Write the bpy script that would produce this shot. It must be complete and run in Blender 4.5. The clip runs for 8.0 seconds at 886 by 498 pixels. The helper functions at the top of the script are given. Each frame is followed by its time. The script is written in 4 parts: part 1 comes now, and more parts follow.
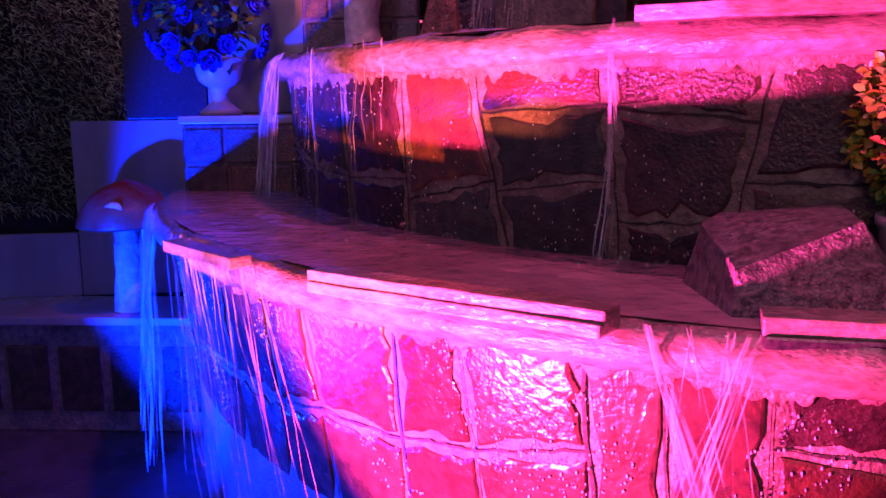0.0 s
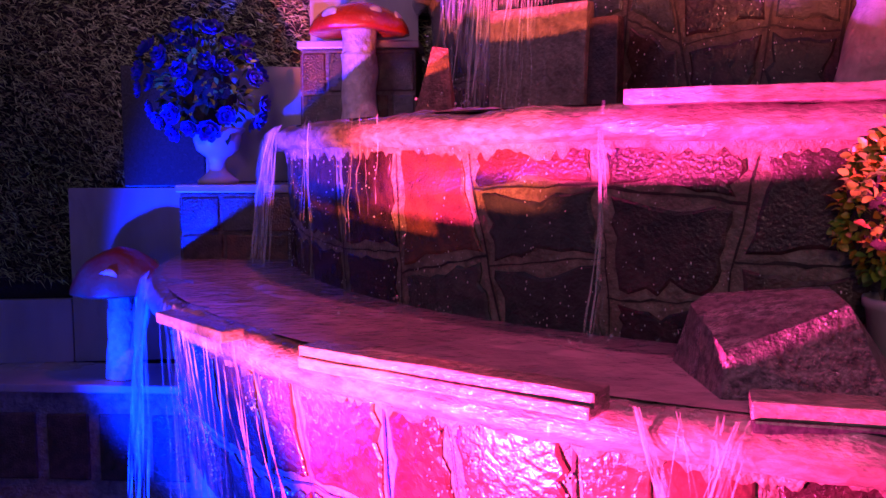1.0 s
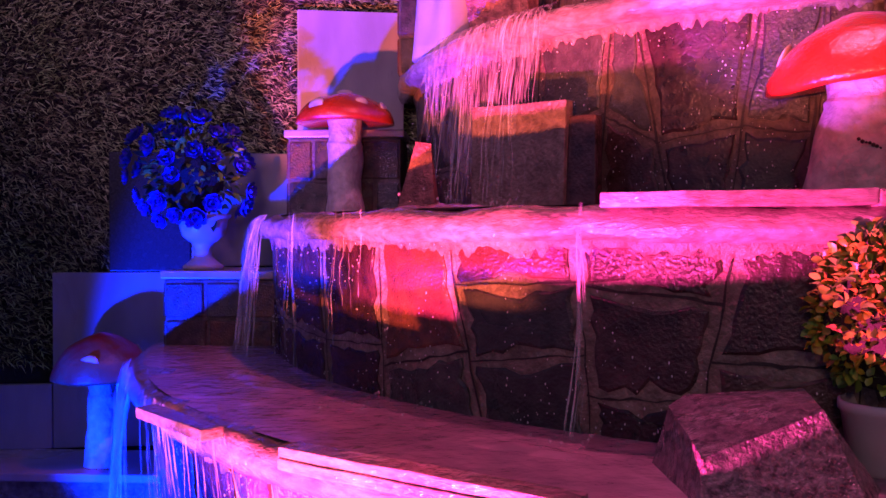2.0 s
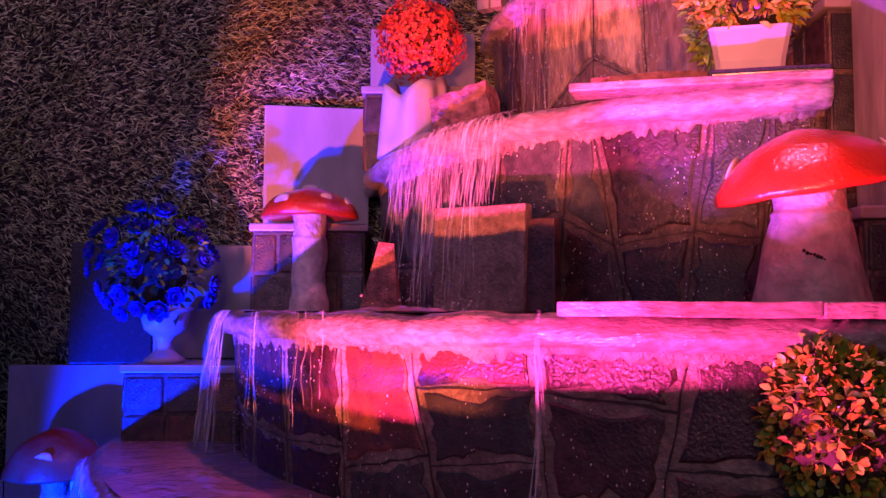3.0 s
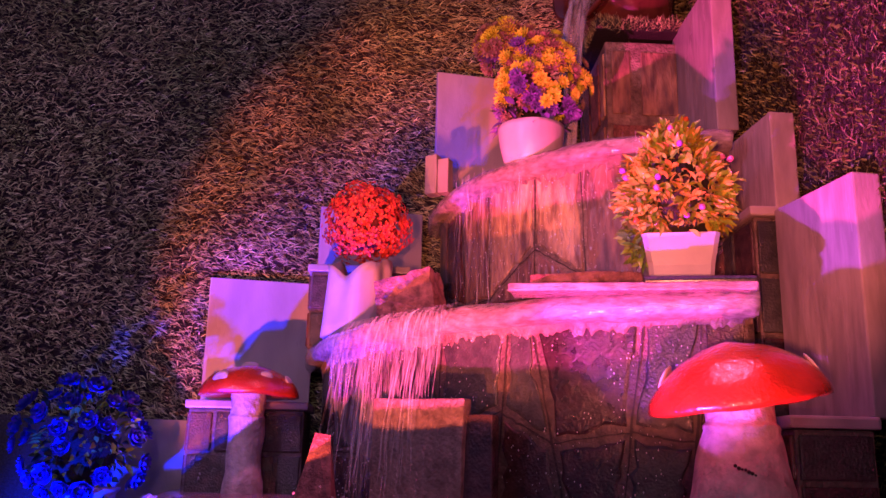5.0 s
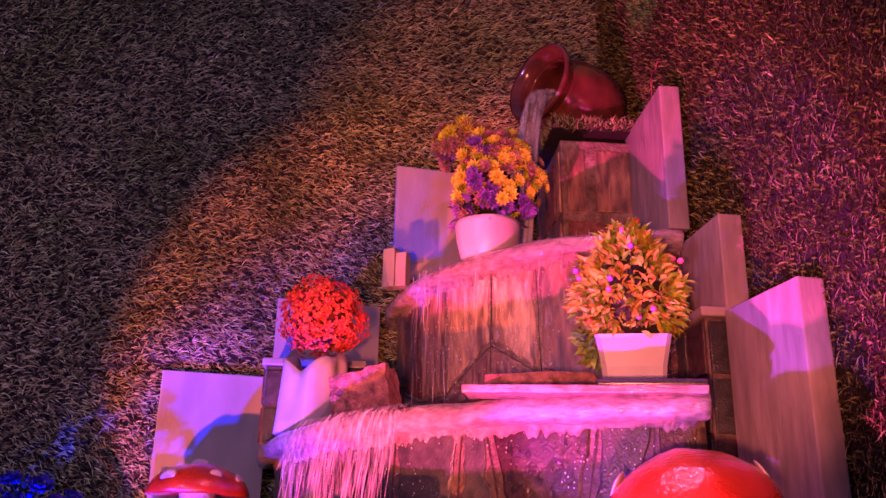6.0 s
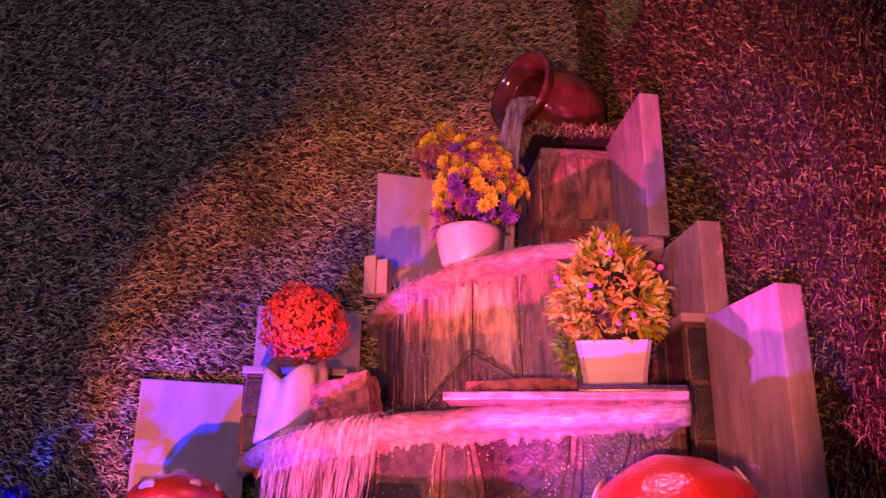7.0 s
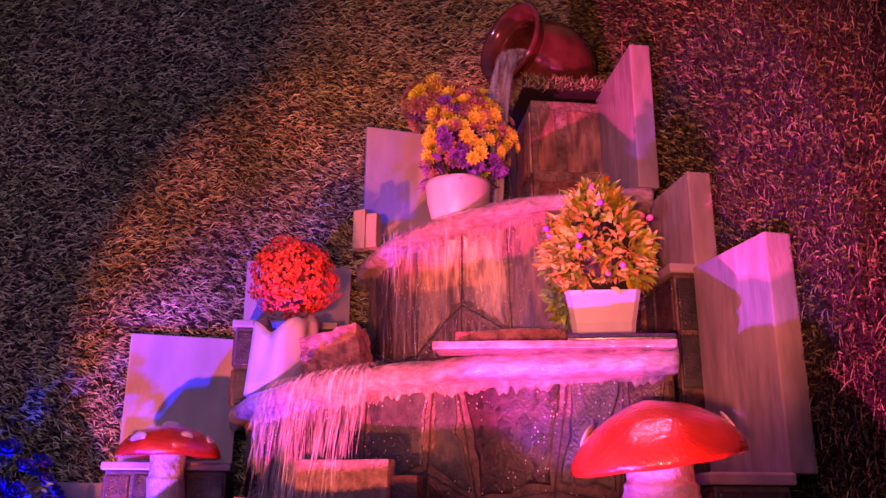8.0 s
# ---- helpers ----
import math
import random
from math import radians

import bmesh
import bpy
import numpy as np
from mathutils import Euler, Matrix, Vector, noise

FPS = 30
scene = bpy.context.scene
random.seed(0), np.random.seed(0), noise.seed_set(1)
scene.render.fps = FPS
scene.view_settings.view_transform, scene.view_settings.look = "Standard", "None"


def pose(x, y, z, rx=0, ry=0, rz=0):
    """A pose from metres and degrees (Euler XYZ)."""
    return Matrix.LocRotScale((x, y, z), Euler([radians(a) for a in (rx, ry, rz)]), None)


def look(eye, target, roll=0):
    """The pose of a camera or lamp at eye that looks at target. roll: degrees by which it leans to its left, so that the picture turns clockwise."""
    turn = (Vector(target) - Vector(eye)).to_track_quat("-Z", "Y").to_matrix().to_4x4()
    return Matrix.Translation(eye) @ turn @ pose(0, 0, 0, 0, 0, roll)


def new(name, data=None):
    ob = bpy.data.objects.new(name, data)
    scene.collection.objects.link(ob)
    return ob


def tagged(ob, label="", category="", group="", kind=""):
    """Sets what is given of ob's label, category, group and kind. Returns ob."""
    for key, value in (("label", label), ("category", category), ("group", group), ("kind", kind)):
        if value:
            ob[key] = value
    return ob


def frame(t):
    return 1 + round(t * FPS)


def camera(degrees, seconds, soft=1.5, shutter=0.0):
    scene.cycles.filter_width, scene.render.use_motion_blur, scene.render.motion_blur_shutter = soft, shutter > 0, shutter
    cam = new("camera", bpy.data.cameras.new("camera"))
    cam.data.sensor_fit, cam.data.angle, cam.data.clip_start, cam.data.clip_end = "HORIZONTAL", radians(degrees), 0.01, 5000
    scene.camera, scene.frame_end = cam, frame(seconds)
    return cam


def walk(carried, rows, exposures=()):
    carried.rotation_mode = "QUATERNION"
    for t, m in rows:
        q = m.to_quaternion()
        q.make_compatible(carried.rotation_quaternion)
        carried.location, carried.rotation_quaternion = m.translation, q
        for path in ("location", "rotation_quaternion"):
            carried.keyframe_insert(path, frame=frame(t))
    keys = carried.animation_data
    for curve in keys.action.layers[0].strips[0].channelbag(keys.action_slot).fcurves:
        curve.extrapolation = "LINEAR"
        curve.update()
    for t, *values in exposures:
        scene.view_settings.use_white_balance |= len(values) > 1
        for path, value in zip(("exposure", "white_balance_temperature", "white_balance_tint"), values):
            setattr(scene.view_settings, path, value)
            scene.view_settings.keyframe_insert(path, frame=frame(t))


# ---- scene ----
cam = camera(53.7, 8.0)
PATH = [
    (0, (0.144, 0.16, 0.937), (0.002, 2.125, 0.594), -0.7),
    (0.5, (0.146, 0.159, 0.948), (0.001, 2.134, 0.67), -0.5),
    (1, (0.151, 0.151, 0.962), (0.019, 2.137, 0.762), -0.1),
    (1.5, (0.154, 0.145, 0.986), (0.03, 2.138, 0.868), 0.0),
    (2.8, (0.177, 0.113, 1.058), (0.133, 2.11, 1.163), 0.2),
    (3, (0.177, 0.107, 1.069), (0.149, 2.102, 1.211), 0.2),
    (3.5, (0.186, 0.093, 1.096), (0.184, 2.082, 1.31), 0.1),
    (4, (0.188, 0.097, 1.119), (0.208, 2.074, 1.422), 0.6),
    (5.5, (0.21, 0.063, 1.195), (0.328, 1.974, 1.773), 1.3),
    (6, (0.217, 0.056, 1.213), (0.375, 1.935, 1.878), 1.1),
    (6.5, (0.214, 0.051, 1.218), (0.396, 1.917, 1.914), 1.0),
    (7, (0.222, 0.059, 1.214), (0.419, 1.929, 1.895), 0.6),
    (7.5, (0.224, 0.062, 1.204), (0.439, 1.938, 1.863), 0.5),
    (8, (0.225, 0.072, 1.192), (0.449, 1.968, 1.787), 0.2),
]
walk(cam, [(t, look(eye, target, roll)) for t, eye, target, roll in PATH])

# ---- light ----
world = bpy.data.worlds.new("night")
scene.world = world
world.use_nodes = True
world.node_tree.nodes["Background"].inputs[0].default_value = (0.3, 0.26, 0.8, 1)
world.node_tree.nodes["Background"].inputs[1].default_value = 0.26


def lamp(name, kind, at, to, watts, colour, size, cone=0.0, blend=0.15):
    data = bpy.data.lights.new(name, kind)
    data.energy, data.color = watts, colour
    if kind == "SPOT":
        data.spot_size, data.spot_blend, data.shadow_soft_size = radians(cone), blend, size
    elif kind == "AREA":
        data.shape, data.size = "DISK", size
    else:
        data.shadow_soft_size = size
    ob = new(name, data)
    ob.matrix_world = look(at, to)
    return ob


lamp("pink_flood_lamp", "SPOT", (-0.75, 0.82, 0.08), (-0.079, 1.424, 0.511), 1500, (1.0, 0.044, 0.33), 0.03, 54, 0.4)
lamp("blue_flood_lamp", "SPOT", (-1.4, 1.9, 0.12), (-0.8, 2.665, 0.362), 1250, (0.0, 0.014, 1.0), 0.03, 72, 0.3)
# Second beam from the blue lamp's place, added to reach the lowest wall.
lamp("blue_flood_lamp", "SPOT", (-1.4, 1.9, 0.12), (-0.42, 2.07, 0.2), 700, (0.0, 0.014, 1.0), 0.03, 58, 0.5)
# The two violet lamps are added: they tint the panels where blue meets pink.
lamp("added_violet_fill", "SPOT", (-0.92, 0.78, 0.42), (1.3, 2.3, 2.0), 640, (0.45, 0.06, 1.0), 0.03, 20, 0.35)
lamp("added_violet_fill", "SPOT", (-0.57, 1.12, 0.04), (-0.42, 3.6, 1.66), 620, (0.34, 0.05, 1.0), 0.03, 12.5, 0.2)
lamp("unseen_warm_flood", "SPOT", (-0.9, -0.2, -0.2), (-0.192, 2.353, 1.208), 1200, (1.0, 0.15, 0.085), 0.04, 26, 0.3)
# Added frontal fill, no lamp known there, to brighten the upper tiers.
lamp("unseen_warm_flood", "SPOT", (-0.1, -0.5, 1.0), (0.85, 2.6, 2.28), 560, (1.0, 0.19, 0.13), 0.06, 36, 0.4)
# Added violet-tinted fill for the upper left turf; no lamp known there.
lamp("added_turf_fill", "SPOT", (-2.2, 0.2, 2.6), (-0.4, 3.3, 2.6), 150, (0.8, 0.34, 0.95), 0.25, 64, 0.6)
lamp("pink_hall_lamp", "SPOT", (0.6, 1.85, 4.4), (0.5, 1.8, 1.0), 250, (1.0, 0.16, 0.42), 0.08, 66, 0.6)
# Added weak fill from behind the camera that lifts the shaded tier walls.
lamp("added_front_fill", "SPOT", (0.1, -1.7, 1.9), (0.35, 2.0, 0.95), 50, (1.0, 0.5, 0.5), 0.2, 36, 0.6)
lamp("white_wall_lamp", "SPOT", (0.2, 2.3, 4.3), (1.34, 3.05, 3.72), 160, (0.85, 1.0, 0.8), 0.03, 22, 0.2)


# ---- materials ----
def material(name, colour, rough=0.5, metal=0.0, second=None, scale=20.0, bump=0.0, bump_scale=120.0, spread=0.0,
             transmission=0.0, ior=1.45, coat=0.0, stain=0.35, stretch=(1, 1, 1), rough_var=0.15, coat_rough=0.08, skew=1.0):
    """Noise of two scales between two colours, varied from piece to piece, with fine relief."""
    m = bpy.data.materials.new(name)
    m.use_nodes = True
    n, l = m.node_tree.nodes, m.node_tree.links
    b = n["Principled BSDF"]
    second = second or tuple(c * 0.6 for c in colour)
    tc = n.new("ShaderNodeTexCoord")
    mp = n.new("ShaderNodeMapping")
    mp.inputs["Scale"].default_value = stretch
    l.new(tc.outputs["Object"], mp.inputs[0])
    big = n.new("ShaderNodeTexNoise")
    big.inputs["Scale"].default_value, big.inputs["Detail"].default_value = scale * 0.22, 6
    fine = n.new("ShaderNodeTexNoise")
    fine.inputs["Scale"].default_value, fine.inputs["Detail"].default_value = scale, 8
    for t in (big, fine):
        l.new(mp.outputs[0], t.inputs["Vector"])
    ramp = n.new("ShaderNodeMapRange")
    ramp.inputs[1].default_value, ramp.inputs[2].default_value = 0.35, 0.65
    l.new(fine.outputs[0], ramp.inputs[0])
    mix = n.new("ShaderNodeMix")
    mix.data_type = "RGBA"
    mix.inputs[6].default_value, mix.inputs[7].default_value = (*colour, 1), (*second, 1)
    l.new(ramp.outputs[0], mix.inputs[0])
    dark = n.new("ShaderNodeMapRange")
    dark.inputs[1].default_value, dark.inputs[2].default_value = 0.35, 0.7
    dark.inputs[3].default_value, dark.inputs[4].default_value = 1.0, 1.0 - stain
    l.new(big.outputs[0], dark.inputs[0])
    hsv = n.new("ShaderNodeHueSaturation")
    l.new(mix.outputs[2], hsv.inputs["Color"])
    if spread:
        info = n.new("ShaderNodeObjectInfo")
        geo = n.new("ShaderNodeNewGeometry")
        add = n.new("ShaderNodeMath")
        add.operation = "ADD"
        l.new(info.outputs["Random"], add.inputs[0])
        l.new(geo.outputs["Random Per Island"], add.inputs[1])
        frac = n.new("ShaderNodeMath")
        frac.operation = "FRACT"
        l.new(add.outputs[0], frac.inputs[0])
        lot = n.new("ShaderNodeMath")
        lot.operation = "POWER"
        lot.inputs[1].default_value = skew
        l.new(frac.outputs[0], lot.inputs[0])
        vary = n.new("ShaderNodeMapRange")
        vary.inputs[3].default_value, vary.inputs[4].default_value = 1 - spread, 1 + spread
        l.new(lot.outputs[0], vary.inputs[0])
        mul = n.new("ShaderNodeMath")
        mul.operation = "MULTIPLY"
        l.new(dark.outputs[0], mul.inputs[0])
        l.new(vary.outputs[0], mul.inputs[1])
        l.new(mul.outputs[0], hsv.inputs["Value"])
        hue = n.new("ShaderNodeMapRange")
        hue.inputs[3].default_value, hue.inputs[4].default_value = 0.5 - spread * 0.05, 0.5 + spread * 0.05
        l.new(frac.outputs[0], hue.inputs[0])
        l.new(hue.outputs[0], hsv.inputs["Hue"])
    else:
        l.new(dark.outputs[0], hsv.inputs["Value"])
    l.new(hsv.outputs[0], b.inputs["Base Color"])
    rr = n.new("ShaderNodeMapRange")
    rr.inputs[3].default_value, rr.inputs[4].default_value = max(0.02, rough - rough_var), min(1, rough + rough_var)
    l.new(big.outputs[0], rr.inputs[0])
    l.new(rr.outputs[0], b.inputs["Roughness"])
    b.inputs["Metallic"].default_value = metal
    b.inputs["Transmission Weight"].default_value = transmission
    b.inputs["IOR"].default_value = ior
    b.inputs["Coat Weight"].default_value = coat
    b.inputs["Coat Roughness"].default_value = coat_rough
    if bump:
        rel = n.new("ShaderNodeTexNoise")
        rel.inputs["Scale"].default_value, rel.inputs["Detail"].default_value = bump_scale, 5
        l.new(mp.outputs[0], rel.inputs["Vector"])
        bp = n.new("ShaderNodeBump")
        bp.inputs["Strength"].default_value, bp.inputs["Distance"].default_value = bump, 0.01
        l.new(rel.outputs[0], bp.inputs["Height"])
        l.new(bp.outputs[0], b.inputs["Normal"])
        if coat:
            l.new(bp.outputs[0], b.inputs["Coat Normal"])
    return m


SLATE = material("wet_slate", (0.08, 0.042, 0.038), 0.24, second=(0.028, 0.016, 0.015), scale=30, coat=0.2, bump=0.4, bump_scale=140, spread=0.45, stain=0.5)
RUST = material("wet_rust_slate", (0.15, 0.055, 0.03), 0.26, second=(0.07, 0.03, 0.024), scale=30, coat=0.3, bump=0.4, bump_scale=140, spread=0.3, stain=0.5)
BROWNSTONE = material("wet_brown_slate", (0.55, 0.36, 0.21), 0.4, second=(0.16, 0.1, 0.075), scale=34, coat=0.6, bump=0.9, bump_scale=60, spread=0.35, stain=0.5, stretch=(1, 1, 0.3))
GREENSTONE = material("wet_green_slate", (0.06, 0.066, 0.055), 0.28, second=(0.03, 0.034, 0.03), scale=30, coat=0.2, bump=0.4, bump_scale=140, spread=0.3)
STREAMED = material("streaming_wet_slate", (0.13, 0.05, 0.045), 0.2, second=(0.05, 0.025, 0.025), scale=30, coat=1.0, coat_rough=0.05, bump=0.3, bump_scale=75, spread=0.3, stain=0.4)
MORTAR = material("wet_mortar", (0.34, 0.27, 0.21), 0.4, second=(0.19, 0.145, 0.11), scale=45, bump=0.8, bump_scale=100, stain=0.55)
RIM = material("wet_cement_rim", (0.42, 0.35, 0.31), 0.24, second=(0.22, 0.175, 0.15), scale=30, bump=0.45, bump_scale=60, stain=0.5, stretch=(1, 1, 2.5), coat=1.0, coat_rough=0.06)
# Pedestal mortar, and a shaded copy of MORTAR for the third tier.
DARKSHADEMORTAR = material("dark_and_shaded_wet_mortar", (0.15, 0.115, 0.09), 0.4, second=(0.07, 0.055, 0.045), scale=45, bump=0.6, bump_scale=120)
BED = material("cement_bed", (0.2, 0.17, 0.15), 0.5, scale=20, bump=0.4)
MARBLE = material("white_marble", (0.43, 0.39, 0.38), 0.3, second=(0.33, 0.3, 0.29), scale=9, bump=0.08, stain=0.25, stretch=(1, 1, 0.35))
ONYX = material("grey_marble_panel", (0.42, 0.37, 0.36), 0.28, second=(0.29, 0.26, 0.25), scale=22, bump=0.15, bump_scale=60, stain=0.4, stretch=(1, 1.6, 0.3))
BLACKGRANITE = material("black_granite", (0.02, 0.02, 0.024), 0.25, second=(0.05, 0.05, 0.055), scale=140, bump=0.05, stain=0.3)
DARKRED = material("shaded_petal_red", (0.16, 0.015, 0.012), 0.7, second=(0.07, 0.012, 0.01), scale=60, bump=0.6)
WHITEPOT = material("white_ceramic", (0.52, 0.5, 0.5), 0.35, second=(0.44, 0.42, 0.42), scale=10, bump=0.05, stain=0.18)
STUCCO = material("white_stucco", (0.58, 0.53, 0.49), 0.75, second=(0.4, 0.36, 0.33), scale=36, bump=1.0, bump_scale=48, stain=0.5)
REDPAINT = material("glossy_red_paint", (0.62, 0.05, 0.014), 0.25, second=(0.48, 0.035, 0.012), scale=14, bump=0.3, bump_scale=95, stain=0.3, coat=1.0, coat_rough=0.1)
OLDPAINT = material("faded_red_paint", (0.36, 0.05, 0.02), 0.35, second=(0.3, 0.13, 0.05), scale=9, bump=0.3, bump_scale=50, stain=0.45)
WHITEDOT = material("white_paint", (0.7, 0.62, 0.58), 0.45, bump=0.3, stain=0.25)
CLAY = material("glazed_red_clay", (0.17, 0.055, 0.038), 0.16, second=(0.1, 0.032, 0.025), scale=16, bump=0.06, bump_scale=30, stain=0.4, coat=0.5)
ROCK = material("sparkling_dark_rock", (0.36, 0.28, 0.3), 0.28, second=(0.06, 0.05, 0.06), scale=70, bump=1.0, bump_scale=170, stain=0.4, coat=1.0, coat_rough=0.12)
REDSTONE = material("rough_red_stone", (0.4, 0.18, 0.15), 0.5, second=(0.16, 0.07, 0.06), scale=40, bump=0.9, bump_scale=120, stain=0.4)
WATER = material("pool_water", (0.46, 0.3, 0.34), 0.1, second=(0.3, 0.2, 0.24), scale=9, bump=0.7, bump_scale=20, stain=0.4, rough_var=0.05, ior=1.34)
CLEAR = material("clear_water", (0.9, 0.9, 0.9), 0.12, second=(0.8, 0.8, 0.8), ior=1.33, bump=0.3, bump_scale=60, stretch=(1, 1, 0.2), stain=0.0, rough_var=0.06)
GLINTDROP = material("white_glint_drop", (0.75, 0.72, 0.72), 0.25, second=(0.6, 0.58, 0.58), scale=60, bump=0.5, stain=0.1)
TURF = material("artificial_turf", (0.36, 0.4, 0.14), 0.3, second=(0.55, 0.52, 0.25), scale=3, spread=0.97, stain=0.35, skew=2.0)
TURFBACK = material("turf_backing", (0.018, 0.016, 0.012), 0.8, scale=60, bump=0.6)
# Near-black filling inside the bushes and bouquets, behind their leaves.
DARKCORE = material("near_black_core", (0.03, 0.03, 0.02), 0.9, bump=0.5)
def see_through(m, low, high, stretch, scale):
    """Lets streaks of a material run from clear to dense."""
    n, l = m.node_tree.nodes, m.node_tree.links
    tc, mp, tx, mr = (n.new(k) for k in ("ShaderNodeTexCoord", "ShaderNodeMapping", "ShaderNodeTexNoise", "ShaderNodeMapRange"))
    mp.inputs["Scale"].default_value = stretch
    tx.inputs["Scale"].default_value, tx.inputs["Detail"].default_value = scale, 5
    l.new(tc.outputs["Object"], mp.inputs[0])
    l.new(mp.outputs[0], tx.inputs["Vector"])
    l.new(tx.outputs[0], mr.inputs[0])
    mr.inputs[1].default_value, mr.inputs[2].default_value = 0.4, 0.7
    mr.inputs[3].default_value, mr.inputs[4].default_value = low, high
    l.new(mr.outputs[0], n["Principled BSDF"].inputs["Alpha"])
    return m


see_through(CLEAR, 0.02, 0.34, (1, 1, 0.15), 40)
VEIL = see_through(material("water_veil", (0.85, 0.83, 0.83), 0.15, second=(0.75, 0.72, 0.72), ior=1.33, bump=0.6, bump_scale=70, stretch=(1, 1, 0.08), stain=0.0), 0.0, 0.22, (1, 1, 0.04), 150)
GROOVE = material("dark_joint", (0.035, 0.028, 0.024), 0.6, scale=60, bump=0.5)
BASIN = material("basin_floor", (0.1, 0.085, 0.1), 0.22, second=(0.06, 0.05, 0.07), scale=6, bump=0.15, bump_scale=25, stain=0.4)
STEM = material("plant_stem", (0.07, 0.075, 0.03), 0.6, bump=0.3)


# ---- building helpers ----
def mesh_of(name, verts, faces, mat, smooth=False):
    me = bpy.data.meshes.new(name)
    me.from_pydata([tuple(v) for v in verts], [], faces)
    me.materials.append(mat)
    if smooth:
        for p in me.polygons:
            p.use_smooth = True
    me.update()
    return me


def from_bm(name, bm, mat, smooth=False):
    me = bpy.data.meshes.new(name)
    bmesh.ops.recalc_face_normals(bm, faces=bm.faces)
    bm.to_mesh(me)
    bm.free()
    me.materials.append(mat)
    if smooth:
        for p in me.polygons:
            p.use_smooth = True
    return me


def part(name, data, mat, parent, label="", smooth=False, m=None):
    """Links a bmesh or a mesh as one object under a thing or a part."""
    if isinstance(data, bmesh.types.BMesh):
        data = from_bm(name, data, mat, smooth)
    ob = new(name, data)
    ob.parent = parent
    if m is not None:
        ob.matrix_local = m
    if label:
        ob["label"] = label
    return ob


def thing(name, label, category, group="", kind="", m=None):
    ob = new(name)
    ob.empty_display_size = 0.05
    if m is not None:
        ob.matrix_world = m
    return tagged(ob, label, category, group, kind)


def block(size, bevel=0.006, rough=0.0, seed=0, cuts=0):
    """A bevelled box about its base's middle, with slightly uneven faces."""
    bm = bmesh.new()
    bmesh.ops.create_cube(bm, size=1)
    bmesh.ops.scale(bm, vec=size, verts=bm.verts)
    bmesh.ops.translate(bm, vec=(0, 0, size[2] / 2), verts=bm.verts)
    if bevel:
        bmesh.ops.bevel(bm, geom=bm.edges[:], offset=bevel, segments=2, affect="EDGES", profile=0.6)
    if cuts:
        bmesh.ops.subdivide_edges(bm, edges=bm.edges[:], cuts=cuts, use_grid_fill=True)
    if rough:
        for v in bm.verts:
            v.co += noise.noise_vector(v.co * 9 + Vector((seed * 3.7, 0, 0))) * rough
    return bm


def lathe(profile, seg=32, wobble=0.0, seed=0, close=True):
    """Turns (radius, height) pairs about z."""
    bm = bmesh.new()
    rings = []
    for r, z in profile:
        ring = []
        for i in range(seg):
            a = 2 * math.pi * i / seg
            v = Vector((r * math.cos(a), r * math.sin(a), z))
            if wobble:
                v += noise.noise_vector(v * 12 + Vector((seed, 0, 0))) * wobble
            ring.append(bm.verts.new(v))
        rings.append(ring)
    for p, q in zip(rings, rings[1:]):
        for i in range(seg):
            bm.faces.new((p[i], p[(i + 1) % seg], q[(i + 1) % seg], q[i]))
    if close:
        bm.faces.new(rings[0][::-1])
        bm.faces.new(rings[-1])
    return bm


# ---- plan ----
CX, CY = 1.25, 3.65                      # the corner from which the tiers fan out
# outer half axes of each rim and its top
TIERS = ((2.33, 2.5, 0.61), (1.93, 2.1, 1.055), (1.43, 1.64, 1.585), (0.96, 1.1, 2.195))
FLOOR = -0.24


def fan(a, b, deg, z=0.0):
    t = radians(deg)
    return Vector((CX + a * math.cos(t), CY + b * math.sin(t), z))


def left_y(x):
    """The face of the marble panels along the turf wall."""
    return 3.62 + 0.18 * (x + 0.17)


LEFT_TURN = math.degrees(math.atan(0.18))


# ---- ground, walls ----
def slab_structure(name, verts, faces, mat, label, category):
    ob = new(name, mesh_of(name, verts, faces, mat))
    return tagged(ob, label, category, kind="structure")


def wall_slab(name, p, q, z0, z1, thick, mat, label):
    """An upright slab whose face runs from p to q, with its body to the left of that way."""
    d = Vector((q[0] - p[0], q[1] - p[1], 0)).normalized()
    nrm = Vector((-d.y, d.x, 0)) * thick
    a, b = Vector((*p, 0)), Vector((*q, 0))
    vs = [Vector((c.x, c.y, z)) for z in (z0, z1) for c in (a, b, b + nrm, a + nrm)]
    fs = [(0, 1, 5, 4), (1, 2, 6, 5), (2, 3, 7, 6), (3, 0, 4, 7), (4, 5, 6, 7), (3, 2, 1, 0)]
    return slab_structure(name, vs, fs, mat, label, "wall")


TURF_OFF = 0.055
P_LEFT, P_CORNER = (-4.2, left_y(-4.2) + TURF_OFF), (1.345, left_y(1.345) + TURF_OFF)
P_RIGHT = (1.345, -2.5)
slab_structure("ground", [(-6, -4, FLOOR - 0.1), (4, -4, FLOOR - 0.1), (4, 6, FLOOR - 0.1), (-6, 6, FLOOR - 0.1),
                          (-6, -4, FLOOR), (4, -4, FLOOR), (4, 6, FLOOR), (-6, 6, FLOOR)],
               [(4, 5, 6, 7), (0, 3, 2, 1), (0, 1, 5, 4), (1, 2, 6, 5), (2, 3, 7, 6), (3, 0, 4, 7)], BASIN,
               "wet dark basin floor in front of the fountain", "floor")
wall_left = wall_slab("wall_left", P_LEFT, P_CORNER, FLOOR, 4.6, 0.15, TURFBACK, "wall covered in artificial turf behind the marble steps")
wall_right = wall_slab("wall_right", P_CORNER, P_RIGHT, FLOOR, 4.6, 0.15, TURFBACK, "wall covered in artificial turf beside the fountain")


